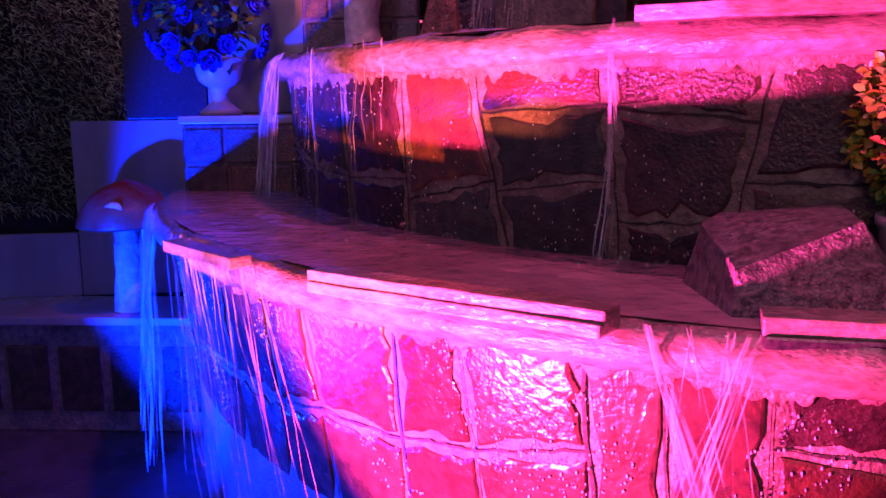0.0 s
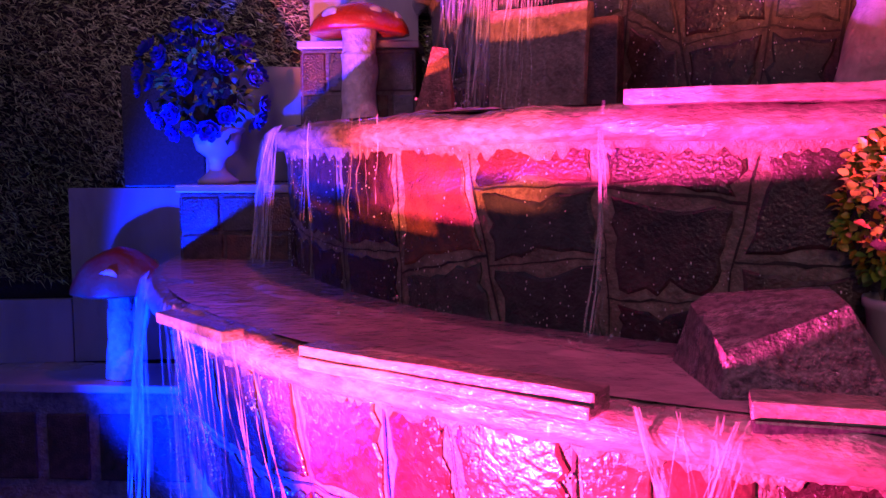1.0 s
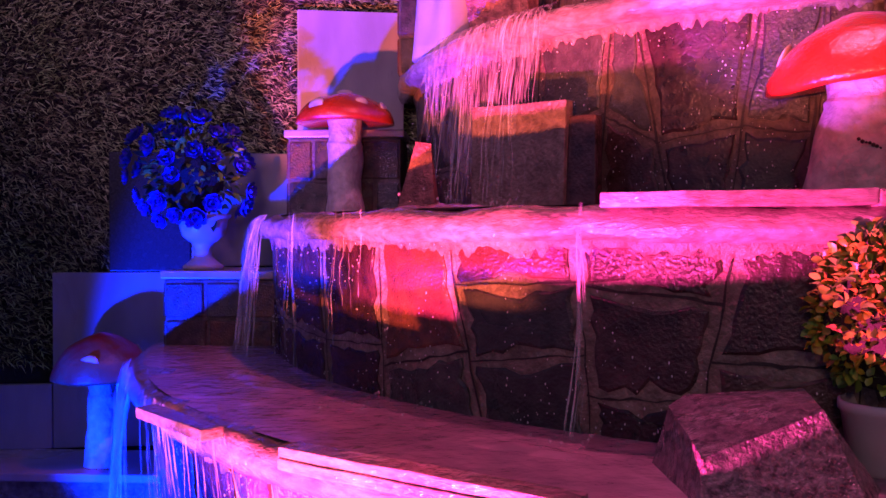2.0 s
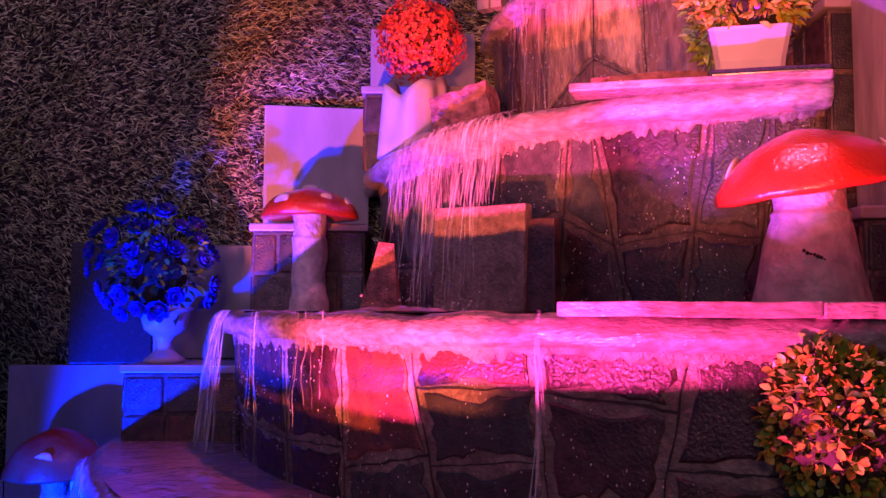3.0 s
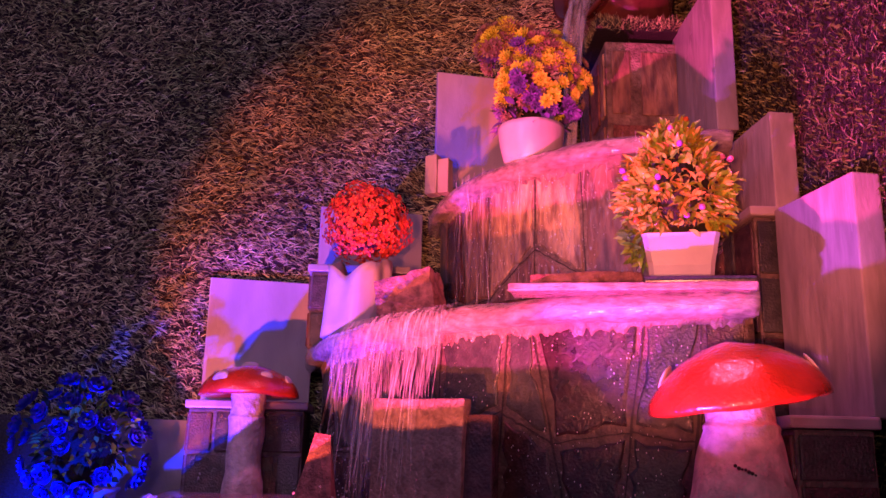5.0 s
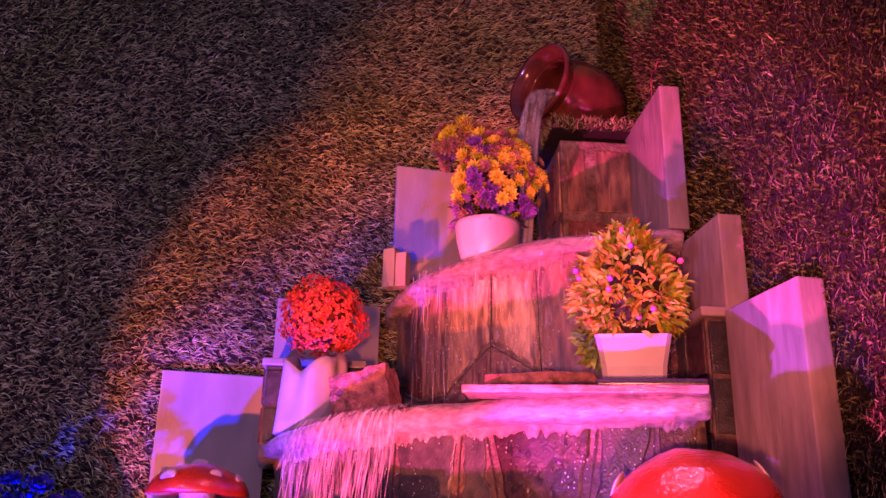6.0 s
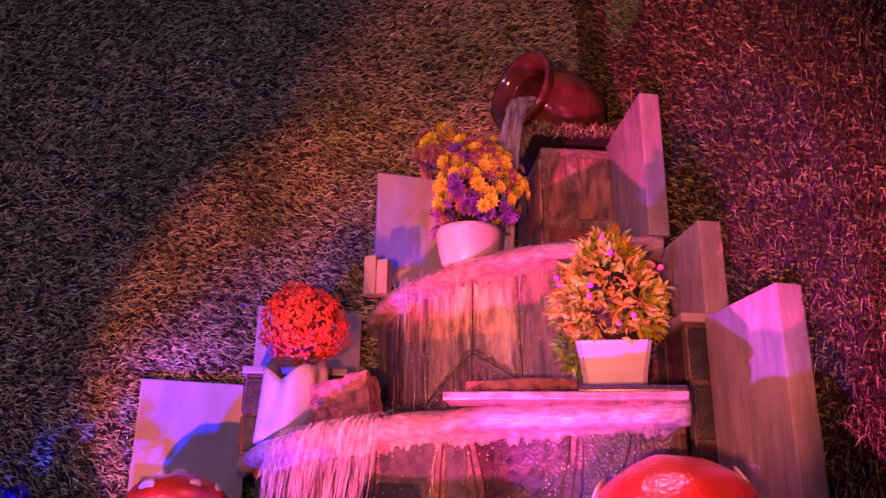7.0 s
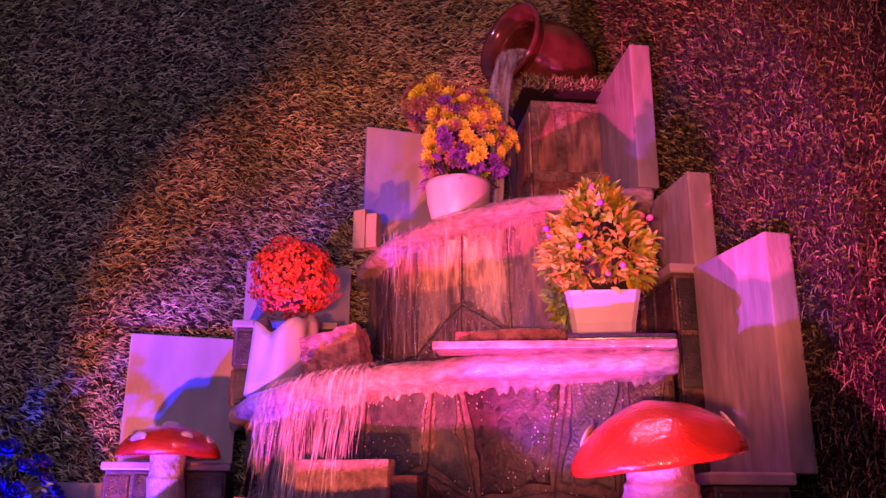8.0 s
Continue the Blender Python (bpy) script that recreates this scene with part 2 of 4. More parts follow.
def turf(name, p, q, z0, z1, count, seed, label):
    """Blades of plastic grass on an upright face, drooping and lying in drifts."""
    rng = np.random.default_rng(seed)
    d = np.array([q[0] - p[0], q[1] - p[1], 0.0])
    length = np.linalg.norm(d)
    d /= length
    out = np.array([d[1], -d[0], 0.0])
    up = np.array([0, 0, 1.0])
    s, z = rng.uniform(0, length, count), rng.uniform(z0, z1, count)
    drift = 0.9 * np.sin(s * 2.1 + 1.3 * np.sin(z * 1.7)) + 0.5 * np.sin(z * 3.3 + s * 1.1)
    ang = drift * 0.25 + rng.normal(0, 0.55, count) - 0.2
    lie = rng.uniform(0.45, 1.3, count)
    ln = rng.uniform(0.02, 0.046, count)
    base = np.array([p[0], p[1], 0.0]) + s[:, None] * d + z[:, None] * up
    along = np.cos(ang)[:, None] * d + np.sin(ang)[:, None] * up
    way = np.sin(lie)[:, None] * along + np.cos(lie)[:, None] * out
    side = np.cross(way, out)
    side /= np.linalg.norm(side, axis=1)[:, None] + 1e-9
    w = rng.uniform(0.0012, 0.0027, count)[:, None]
    mid = base + way * (ln * 0.55)[:, None]
    tip = base + way * ln[:, None] - up * (ln * 0.12)[:, None] + along * (ln * 0.2)[:, None]
    vs = np.stack([base - side * w, base + side * w, mid + side * w, mid - side * w, tip], 1).reshape(-1, 3)
    i = (np.arange(count) * 5)[:, None]
    quads, tris = i + np.array([[0, 1, 2, 3]]), i + np.array([[3, 2, 4]])
    me = bpy.data.meshes.new(name)
    me.vertices.add(len(vs))
    me.vertices.foreach_set("co", vs.ravel())
    loops = np.concatenate([quads, tris], 1).ravel()
    me.loops.add(len(loops))
    me.loops.foreach_set("vertex_index", loops.astype(np.int32))
    starts = (np.arange(count)[:, None] * 7 + np.array([[0, 4]])).ravel()
    me.polygons.add(count * 2)
    me.polygons.foreach_set("loop_start", starts.astype(np.int32))
    me.update(calc_edges=True)
    me.materials.append(TURF)
    return tagged(new(name, me), label, "turf", kind="stuff")


def on_left(x, off=TURF_OFF):
    return (x, left_y(x) + off)


turf("turf_blades", on_left(-2.3), on_left(1.33), 0.5, 4.4, 190000, 3, "olive artificial grass blades covering the left wall")
turf("turf_blades", (1.345, left_y(1.345) + TURF_OFF), (1.345, 1.3), 1.0, 4.5, 115000, 4, "olive artificial grass blades covering the right wall")


# ---- tiers ----
def arc_band(a_out, b_out, a_in, b_in, z0, z1, d0=172, d1=274, step=1.5, bulge=0.0, rough=0.0, seed=0):
    """A curved kerb between two half axes, rounded along its outer edge."""
    bm = bmesh.new()
    prof = [(1.0, z0), (1.0, z0 + (z1 - z0) * 0.25), (1.0, z0 + (z1 - z0) * 0.6), (0.93, z0 + (z1 - z0) * 0.9), (0.8, z1), (0.4, z1), (0.0, z1), (0.0, z0)]
    rows = []
    n = int((d1 - d0) / step) + 1
    for i in range(n):
        deg = d0 + (d1 - d0) * i / (n - 1)
        row = []
        for k, (u, z) in enumerate(prof):
            grow = bulge if k in (1, 2) else 0.0
            v = fan(a_in + (a_out + grow - a_in) * u, b_in + (b_out + grow - b_in) * u, deg, z)
            if rough and k < 6:
                v += noise.noise_vector(Vector((v.x * 7, v.y * 7, z * 20 + seed))) * rough + noise.noise_vector(Vector((v.x * 34, v.y * 34, z * 40 + seed))) * rough * 0.4
            row.append(bm.verts.new(v))
        rows.append(row)
    for p, q in zip(rows, rows[1:]):
        for k in range(len(prof)):
            j = (k + 1) % len(prof)
            bm.faces.new((p[k], q[k], q[j], p[j]))
    bm.faces.new(rows[0])
    bm.faces.new(rows[-1][::-1])
    return bm


def wall_band(a0, b0, a1, b1, z0, z1, thick=0.08, d0=172, d1=274, step=1.0, levels=18, rough=0.003, seed=0):
    """A curved wall from half axes at its foot to those at its top; its face is uneven plaster."""
    bm = bmesh.new()
    n = int((d1 - d0) / step) + 1
    rows = []
    for i in range(n):
        deg = d0 + (d1 - d0) * i / (n - 1)
        col = []
        for k in range(levels + 1):
            f = k / levels
            v = fan(a0 + (a1 - a0) * f, b0 + (b1 - b0) * f, deg, z0 + (z1 - z0) * f)
            out = Vector((math.cos(radians(deg)), math.sin(radians(deg)), 0))
            v += out * (noise.noise(Vector((v.x * 14, v.y * 14, v.z * 14 + seed))) * rough)
            col.append(bm.verts.new(v))
        for z in (z1, z0):
            col.append(bm.verts.new(fan(a1 - thick, b1 - thick, deg, z)))
        rows.append(col)
    m = levels + 3
    for p, q in zip(rows, rows[1:]):
        for k in range(m):
            j = (k + 1) % m
            bm.faces.new((p[k], q[k], q[j], p[j]))
    bm.faces.new(rows[0])
    bm.faces.new(rows[-1][::-1])
    return bm


def stone_piece(corners, place, gap, depth, seed, name):
    """One facing stone: an uneven polygon in (degrees, height) laid on the curved wall, its edges rounded off."""
    rng = random.Random(seed)
    pts = []
    for (d0, h0), (d1, h1) in zip(corners, corners[1:] + corners[:1]):
        for k in range(7):
            f = k / 7
            pts.append((d0 + (d1 - d0) * f, h0 + (h1 - h0) * f))
    cd, ch = sum(p[0] for p in pts) / len(pts), sum(p[1] for p in pts) / len(pts)
    per = 0.0175 * place(cd, ch)[1]        # metres along the face for a degree
    ring_o, ring_i = [], []
    for d, h in pts:
        dx, dy = (d - cd) * per, h - ch
        r = math.hypot(dx, dy)
        cut = gap * (1 + 0.9 * noise.noise(Vector((dx * 30, dy * 30, seed))) + rng.uniform(-0.12, 0.15))
        f = max(0.3, 1 - cut / r)
        g = max(0.2, 1 - (cut + 0.008) / r)
        ring_o.append((cd + (d - cd) * f, ch + dy * f))
        ring_i.append((cd + (d - cd) * g, ch + dy * g))
    verts, faces, n = [], [], len(pts)
    for ring, off in ((ring_o, -0.006), (ring_o, depth * 0.55), (ring_i, depth)):
        for d, h in ring:
            p, _, out = place(d, h)
            verts.append(p + out * (off + (rng.uniform(-0.0005, 0.0005) if off > 0 else 0)))
    inner = []
    for d, h in ring_i:
        dd, hh = cd + (d - cd) * 0.5, ch + (h - ch) * 0.5
        p, _, out = place(dd, hh)
        verts.append(p + out * (depth + rng.uniform(-0.0004, 0.0006)))
    p, _, out = place(cd, ch)
    verts.append(p + out * (depth + rng.uniform(0, 0.0006)))
    for ring in range(3):
        for i in range(n):
            j = (i + 1) % n
            faces.append((ring * n + i, ring * n + j, (ring + 1) * n + j, (ring + 1) * n + i))
    for i in range(n):
        faces.append((3 * n + i, 3 * n + (i + 1) % n, 4 * n))
    return verts, faces


def faced_wall(parent, a0, b0, a1, b1, z0, z1, columns, gap, depth, seed, mats, dim_mats=()):
    """Lays facing stones on a curved wall. columns: degrees at foot and top of a seam, and the heights at which the column
    to its right is split (shares of the wall's height, at its left and right)."""
    rng = random.Random(seed)

    def place(deg, h):
        f = (h - z0) / (z1 - z0)
        a, b = a0 + (a1 - a0) * f, b0 + (b1 - b0) * f
        t = radians(deg)
        out = Vector((math.cos(t) / a, math.sin(t) / b, 0)).normalized()
        return fan(a, b, deg, h), (a + b) / 2, out

    lines = []
    for c, e in zip(columns, columns[1:]):
        lines.append([(c[0] + (c[1] - c[0]) * k / 10, z0 + (z1 - z0) * k / 10) for k in range(11)])
        for hl, hr in zip(c[2], c[3]):
            dl, dr = c[0] + (c[1] - c[0]) * hl, e[0] + (e[1] - e[0]) * hr
            lines.append([(dl + (dr - dl) * k / 10, z0 + (z1 - z0) * (hl + (hr - hl) * k / 10)) for k in range(11)])
    vs, fs = [], []
    for line in lines:
        wide = rng.uniform(0.0012, 0.003)
        for k, (d, h) in enumerate(line):
            p, r, out = place(d + rng.uniform(-0.12, 0.12), h + rng.uniform(-0.003, 0.003))
            (da, ha), (db, hb) = line[max(0, k - 1)], line[min(10, k + 1)]
            way = (place(db, hb)[0] - place(da, ha)[0]).normalized()
            side = way.cross(out).normalized() * wide * rng.uniform(0.5, 1.4)
            n = len(vs)
            vs += [p + side + out * 0.0035, p - side + out * 0.0035]
            if k:
                fs.append((n - 2, n - 1, n + 1, n))
    tagged(part("mortar_grooving", mesh_of("mortar_grooving", vs, fs, GROOVE), None, parent, "dark grooves raked into the mortar"), kind="stuff")
    made = 0
    for c, e in zip(columns, columns[1:]):
        at = lambda s, f: s[0] + (s[1] - s[0]) * f
        splits = [0.0] + list(c[2]) + [1.0]
        rights = [0.0] + list(c[3]) + [1.0]
        for k in range(len(splits) - 1):
            lo_l, hi_l, lo_r, hi_r = splits[k], splits[k + 1], rights[k], rights[k + 1]
            poly = [(at(c, lo_l), z0 + (z1 - z0) * lo_l), (at(e, lo_r), z0 + (z1 - z0) * lo_r),
                    (at(e, hi_r), z0 + (z1 - z0) * hi_r), (at(c, hi_l), z0 + (z1 - z0) * hi_l)]
            vs, fs = stone_piece(poly, place, gap, depth, seed * 100 + made, "stone")
            # Past 250 degrees the weaker light is put into darker stones.
            pick = dim_mats if dim_mats and c[0] > 250 else mats
            mat = pick[rng.randrange(len(pick))]
            part("stone", mesh_of("stone", vs, fs, mat, False), mat, parent)
            made += 1


# seams: degrees at the foot and top, split heights on the left and right of the column that follows
COLS1 = [(178, 178, (0.5,), (0.5,)), (186, 187, (0.55,), (0.6,)), (195, 194, (0.6,), (0.62,)), (204, 203, (0.6,), (0.65,)), (213, 212, (0.65,), (0.66,)),
         (219, 219.5, (0.66,), (0.66,)), (225.5, 225, (0.66,), (0.69,)), (230.5, 228.5, (0.69,), (0.69,)), (234.8, 235, (0.7,), (0.72,)), (240.5, 238.5, (0.72,), (0.78,)),
         (244.8, 244.3, (0.5,), (0.52,)), (247.6, 247.4, (0.6,), (0.6,)), (251.4, 251, (0.55, 0.85), (0.5, 0.85)), (257, 257.5, (0.5,), (0.5,)), (265, 265, (0.5,), (0.5,)), (273, 273, (), ())]
COLS2 = [(178, 178, (0.4,), (0.42,)), (186, 187, (0.45,), (0.4,)), (194, 195, (0.5,), (0.44,)), (202, 202, (0.4,), (0.36,)), (209, 207.4, (0.36,), (0.34,)),
         (217, 216, (0.34,), (0.37,)), (225, 224.7, (0.26,), (0.4,)), (234.4, 231.5, (0.35, 0.73), (0.44, 0.77)), (242, 241, (0.25, 0.76), (0.27, 0.7)),
         (247.8, 250, (0.45,), (0.45,)), (256, 256, (0.5,), (0.45,)), (263, 262, (0.4,), (0.5,)), (273, 273, (), ())]
COLS3 = [(178, 178, (0.5,), (0.45,)), (190, 189, (0.4,), (0.5,)), (200, 200, (0.35,), (0.34,)), (210, 209.5, (0.35,), (0.4,)), (218, 217, (0.4,), (0.42,)),
         (225.5, 226, (0.42,), (0.55,)), (233.3, 235.3, (0.54,), (0.39,)), (241.6, 238, (0.39,), (0.445,)), (247, 250, (0.445,), (0.4,)), (254, 255.5, (0.4,), (0.45,)), (260, 260, (), ())]
COLS4 = [(178, 178, (0.5,), (0.5,)), (192, 191, (0.4,), (0.3,)), (204, 201, (0.3,), (0.3,)), (213, 213, (0.3,), (0.54,)), (226, 226.5, (0.54,), (0.34,)),
         (238, 237, (0.34,), (0.2,)), (250, 248, (0.2,), (0.4,)), (259, 258, (0.4,), (0.5,)), (265.5, 265.5, (), ())]
INSET = (0.05, 0.04, 0.065, 0.05)
ENDS = (274, 274, 260.5, 266)          # where each tier stops short of the right wall
tiers = []
for i, (a, b, top) in enumerate(TIERS):
    foot = FLOOR if i == 0 else TIERS[i - 1][2] - 0.04
    word = ("lowest", "second", "third", "top")[i]
    tier = thing("fountain_tier", f"{word} curved fountain tier faced with wet dark slate and pale mortar", "fountain", "tiers of the fountain")
    tiers.append(tier)
    ins = INSET[i]
    taper = 0.1 if i == 0 else 0.012
    a0, b0, a1, b1 = a - ins - taper, b - ins - taper, a - ins, b - ins
    # Third tier takes the darker mortar: shade put into its colour.
    part("wall", wall_band(a0, b0, a1, b1, foot, top - 0.03, seed=i * 5, levels=22, d1=ENDS[i]), DARKSHADEMORTAR if i == 2 else MORTAR, tier, smooth=True)
    part("rim", arc_band(a, b, a - 0.16, b - 0.16, top - 0.058, top + 0.012, bulge=0.01, rough=0.008, seed=i * 9, step=0.6, d1=ENDS[i]), RIM, tier, "pale wet cement rim", smooth=True)
    fringe = bmesh.new()
    rows = []
    for k in range(421):
        deg = 176 + (min(272, ENDS[i]) - 176.2) * k / 420
        p0 = fan(a, b, deg)
        low = 0.008 + 0.03 * max(0, 0.3 + 0.6 * noise.noise(Vector((p0.x * 6, p0.y * 6, i * 4))) + 0.8 * noise.noise(Vector((p0.x * 22, p0.y * 22, i * 4))) + 0.7 * noise.noise(Vector((p0.x * 65, p0.y * 65, i * 4))))
        rows.append([fringe.verts.new(fan(a - ins + off, b - ins + off, deg, z)) for off, z in
                     ((ins * 0.8, top - 0.03), (0.014, top - 0.06), (0.01, top - 0.06 - low * 0.5), (0.0075, top - 0.06 - low), (-0.01, top - 0.062 - low))])
    for p, q in zip(rows, rows[1:]):
        for k in range(4):
            fringe.faces.new((p[k], q[k], q[k + 1], p[k + 1]))
    part("plaster_fringe", fringe, MORTAR, tier, "ragged lower edge of the rim's plaster", smooth=True)
    water = bmesh.new()
    n = 80
    outer = [water.verts.new(fan(a - 0.035, b - 0.035, 172 + (ENDS[i] - 172.5) * k / n, top + 0.014)) for k in range(n + 1)]
    inner = [water.verts.new(fan(0.05, 0.05, 172 + (ENDS[i] - 172.5) * k / n, top + 0.014)) for k in range(n + 1)]
    for k in range(n):
        water.faces.new((outer[k], outer[k + 1], inner[k + 1], inner[k]))
    tagged(new("water", from_bm("water", water, WATER)), f"murky rippling water in the {word} tier", "water", kind="structure")
    base = bmesh.new()
    ring_t = [base.verts.new(fan(a - 0.1, b - 0.1, 172 + (ENDS[i] - 172) * k / 40, top - 0.03)) for k in range(41)]
    ring_b = [base.verts.new(fan(a - 0.1, b - 0.1, 172 + (ENDS[i] - 172) * k / 40, foot)) for k in range(41)]
    ct, cb = base.verts.new((CX + 0.02, CY + 0.02, top - 0.03)), base.verts.new((CX + 0.02, CY + 0.02, foot))
    for k in range(40):
        base.faces.new((ring_t[k], ring_t[k + 1], ct))
        base.faces.new((ring_t[k], ring_b[k], ring_b[k + 1], ring_t[k + 1]))
        base.faces.new((ring_b[k + 1], ring_b[k], cb))
    base.faces.new((ring_t[-1], ring_b[-1], cb, ct))
    part("bed", base, BED, tier)


# ---- marble panels along the walls ----
def panel(x0, x1, z0, z1, mat=MARBLE, thick=0.03, label="pale marble panel standing against the turf wall"):
    m = pose((x0 + x1) / 2, left_y((x0 + x1) / 2) + thick / 2, z0, 0, 0, LEFT_TURN)
    width = (x1 - x0) / math.cos(radians(LEFT_TURN))
    bm = block((width, thick, z1 - z0), 0.004)
    ob = new("marble_plate", from_bm("marble_plate", bm, mat))
    ob.matrix_world = m
    return tagged(ob, label, "panel", "marble panels")


def side_panel(y0, y1, z0, z1, x=1.25, thick=0.075, mat=ONYX, turn=0.0):
    bm = block((thick, y1 - y0, z1 - z0), 0.005)
    ob = new("marble_plate", from_bm("marble_plate", bm, mat))
    ob.matrix_world = pose(x + thick / 2, (y0 + y1) / 2, z0, 0, 0, turn)
    return tagged(ob, "streaked grey marble panel standing against the turf wall", "panel", "marble panels")


panel(-2.6, -1.5, 0.19, 0.437)
panel(-1.496, -0.9, 0.19, 0.862)
# Left of the urn the panel is a separate, evenly dark plate.
panel(-1.29, -0.992, 0.866, 1.325, BLACKGRANITE, label="dark panel beside the flower urn")
panel(-0.988, -0.592, 0.884, 1.325)
panel(-0.588, -0.176, 1.39, 1.89)
panel(-0.172, 0.256, 1.9, 2.225)
panel(0.305, 0.95, 2.36, 2.9)
side_panel(2.03, 2.372, 1.3, 1.885, 1.235, turn=8)
side_panel(2.44, 2.86, 1.905, 2.213, 1.24, turn=3)
side_panel(2.8, 3.24, 2.3, 2.86, 1.23)


def pedestal(x0, x1, y0, y1, z0, z1, label, capped=True, mats=None, gap=0.014, body=None, course=0.17, run=0.16):
    """A stone-faced step with a marble slab on top."""
    p = thing("pedestal", label, "pedestal", "pedestals", m=pose((x0 + x1) / 2, (y0 + y1) / 2, z0))
    w, d, h = x1 - x0, y1 - y0, z1 - z0
    part("body", block((w, d, h - 0.03), 0.006, 0.004, cuts=3), body or DARKSHADEMORTAR, p)
    if capped:
        part("top_slab", block((w + 0.025, d + 0.025, 0.028), 0.006), MARBLE, p, "white marble slab", m=pose(0, 0, h - 0.028))
    rng = random.Random(int(x0 * 100) + 7)
    rows = max(1, round(h / course))
    for k in range(rows):
        for side in (0, 1):
            span = w if side == 0 else d
            n = max(1, round(span / run))
            for i in range(n):
                cut = lambda q: -span / 2 + span * min(n, max(0, q + (0.33 * math.sin(k * 2.4 + q * 5.1 + w * 9) if 0 < q < n else 0))) / n
                u0, u1 = cut(i), cut(i + 1)
                hh = (h - 0.04) / rows
                bm = block((u1 - u0 - gap, 0.014, hh - gap), 0.005, 0.003, seed=k * 7 + i)
                mat = rng.choice(mats or (SLATE, SLATE, RUST, GREENSTONE))
                m = pose((u0 + u1) / 2, -d / 2, k * hh + 0.012) if side == 0 else pose(-w / 2, (u0 + u1) / 2, k * hh + 0.012, 0, 0, 90)
                part("stone", bm, mat, p, m=m)
    return p


pedestal(-0.96, -0.45, 3.12, 3.46, 0.58, 0.882, "stone step with a marble top under the flower urn")
pedestal(-0.56, -0.15, 3.27, 3.5, 1.05, 1.385, "dark stone step with a marble top beside the mushroom")
pedestal(-0.16, 0.2, 3.3, 3.58, 1.58, 1.9, "dark stone step with a marble top below the turf")
pedestal(1.06, 1.24, 2.0, 2.38, 1.04, 1.3, "dark stone step beside the red mushroom")
pedestal(1.16, 1.3, 2.385, 2.86, 1.04, 1.9, "stone step carrying a marble panel")
pedestal(0.95, 1.25, 3.2, 3.7, 2.19, 2.85, "stone pedestal that carries the clay jar", False, (REDSTONE, RUST, BROWNSTONE), 0.045, MORTAR, 0.4, 0.13)
ledge = thing("ledge", "low dark stone ledge with a marble top along the wall", "ledge", m=pose(-1.75, 3.22, FLOOR))
part("body", block((1.7, 0.3, 0.19 - FLOOR - 0.03), 0.006, 0.004, cuts=3), MORTAR, ledge)
part("top_slab", block((1.72, 0.34, 0.03), 0.005), MARBLE, ledge, "stained marble slab", m=pose(0, -0.01, 0.19 - FLOOR - 0.03))
for k in range(9):
    part("stone", block((0.15, 0.014, 0.24), 0.006, 0.003, seed=k), SLATE, ledge, m=pose(-0.76 + k * 0.19, -0.152, 0.08))


# ---- slabs and stones on the rims ----
def strip(p, q, width, thick, name, mat, label, category, lean=0.0, rough=0.003, seed=0, group=""):
    """A long slab lying from p to q, which mark its outer top edge; chipped along its edges."""
    p, q = Vector(p), Vector(q)
    d = q - p
    bm = block((d.length, width, thick), 0.004, rough, seed, cuts=9 if rough > 0.005 else 5)
    if rough > 0.005:
        for v in bm.verts:
            v.co += noise.noise_vector(v.co * 38 + Vector((seed, 0, 0))) * rough
    ang = math.degrees(math.atan2(d.y, d.x))
    mid = (p + q) / 2
    inward = Vector((-d.y, d.x, 0)).normalized() * (width / 2)
    ob = new(name, from_bm(name, bm, mat))
    ob.matrix_world = pose(mid.x + inward.x, mid.y + inward.y, mid.z - thick, lean, math.degrees(-math.asin(d.z / d.length)), ang)
    return tagged(ob, label, category, group)


SLABS = "slabs on the rims"
strip((-0.196, 1.612, 0.648), (0.279, 1.328, 0.648), 0.055, 0.024, "rim_slab", RIM, "long chipped stone strip lying wet on the rim", "stone slab", seed=1, group=SLABS)
strip((-0.198, 1.606, 0.629), (0.272, 1.323, 0.629), 0.07, 0.02, "rim_slab", RIM, "wet cement lip below the long stone strip", "stone slab", seed=2, group=SLABS)
strip((0.479, 1.292, 0.65), (1.2, 1.14, 0.65), 0.07, 0.026, "rim_slab", RIM, "wet stone strip beside the dark rock", "stone slab", seed=3, group=SLABS)
strip((0.478, 1.286, 0.626), (1.2, 1.132, 0.626), 0.07, 0.018, "rim_slab", BLACKGRANITE, "dark stone strip beside the rock", "stone slab", seed=4, group=SLABS)
strip((-0.6, 1.99, 0.637), (-0.385, 1.775, 0.637), 0.05, 0.024, "rim_slab", RIM, "short pale stone strip on the lowest rim", "stone slab", seed=5, group=SLABS)
strip((0.362, 1.728, 1.088), (0.79, 1.575, 1.088), 0.12, 0.028, "rim_slab", RIM, "wet stone strip on the second rim", "stone slab", seed=6, group=SLABS)
strip((0.792, 1.574, 1.086), (1.22, 1.535, 1.086), 0.16, 0.028, "rim_slab", RIM, "wide stone strip below the red mushroom", "stone slab", seed=7, group=SLABS)
strip((0.446, 2.172, 1.614), (1.0, 1.995, 1.6), 0.1, 0.02, "rim_slab", RIM, "glossy white marble strip on the third rim", "stone slab", seed=8, group=SLABS)
strip((0.76, 2.085, 1.624), (1.005, 2.01, 1.617), 0.07, 0.015, "rim_slab", BLACKGRANITE, "black granite strip lying on marble", "stone slab", seed=9, group=SLABS)
strip((0.53, 2.36, 1.683), (0.82, 2.3, 1.683), 0.09, 0.08, "rough_stone", REDSTONE, "rough reddish stone slab at the foot of the top tier", "stone", rough=0.006, seed=10)
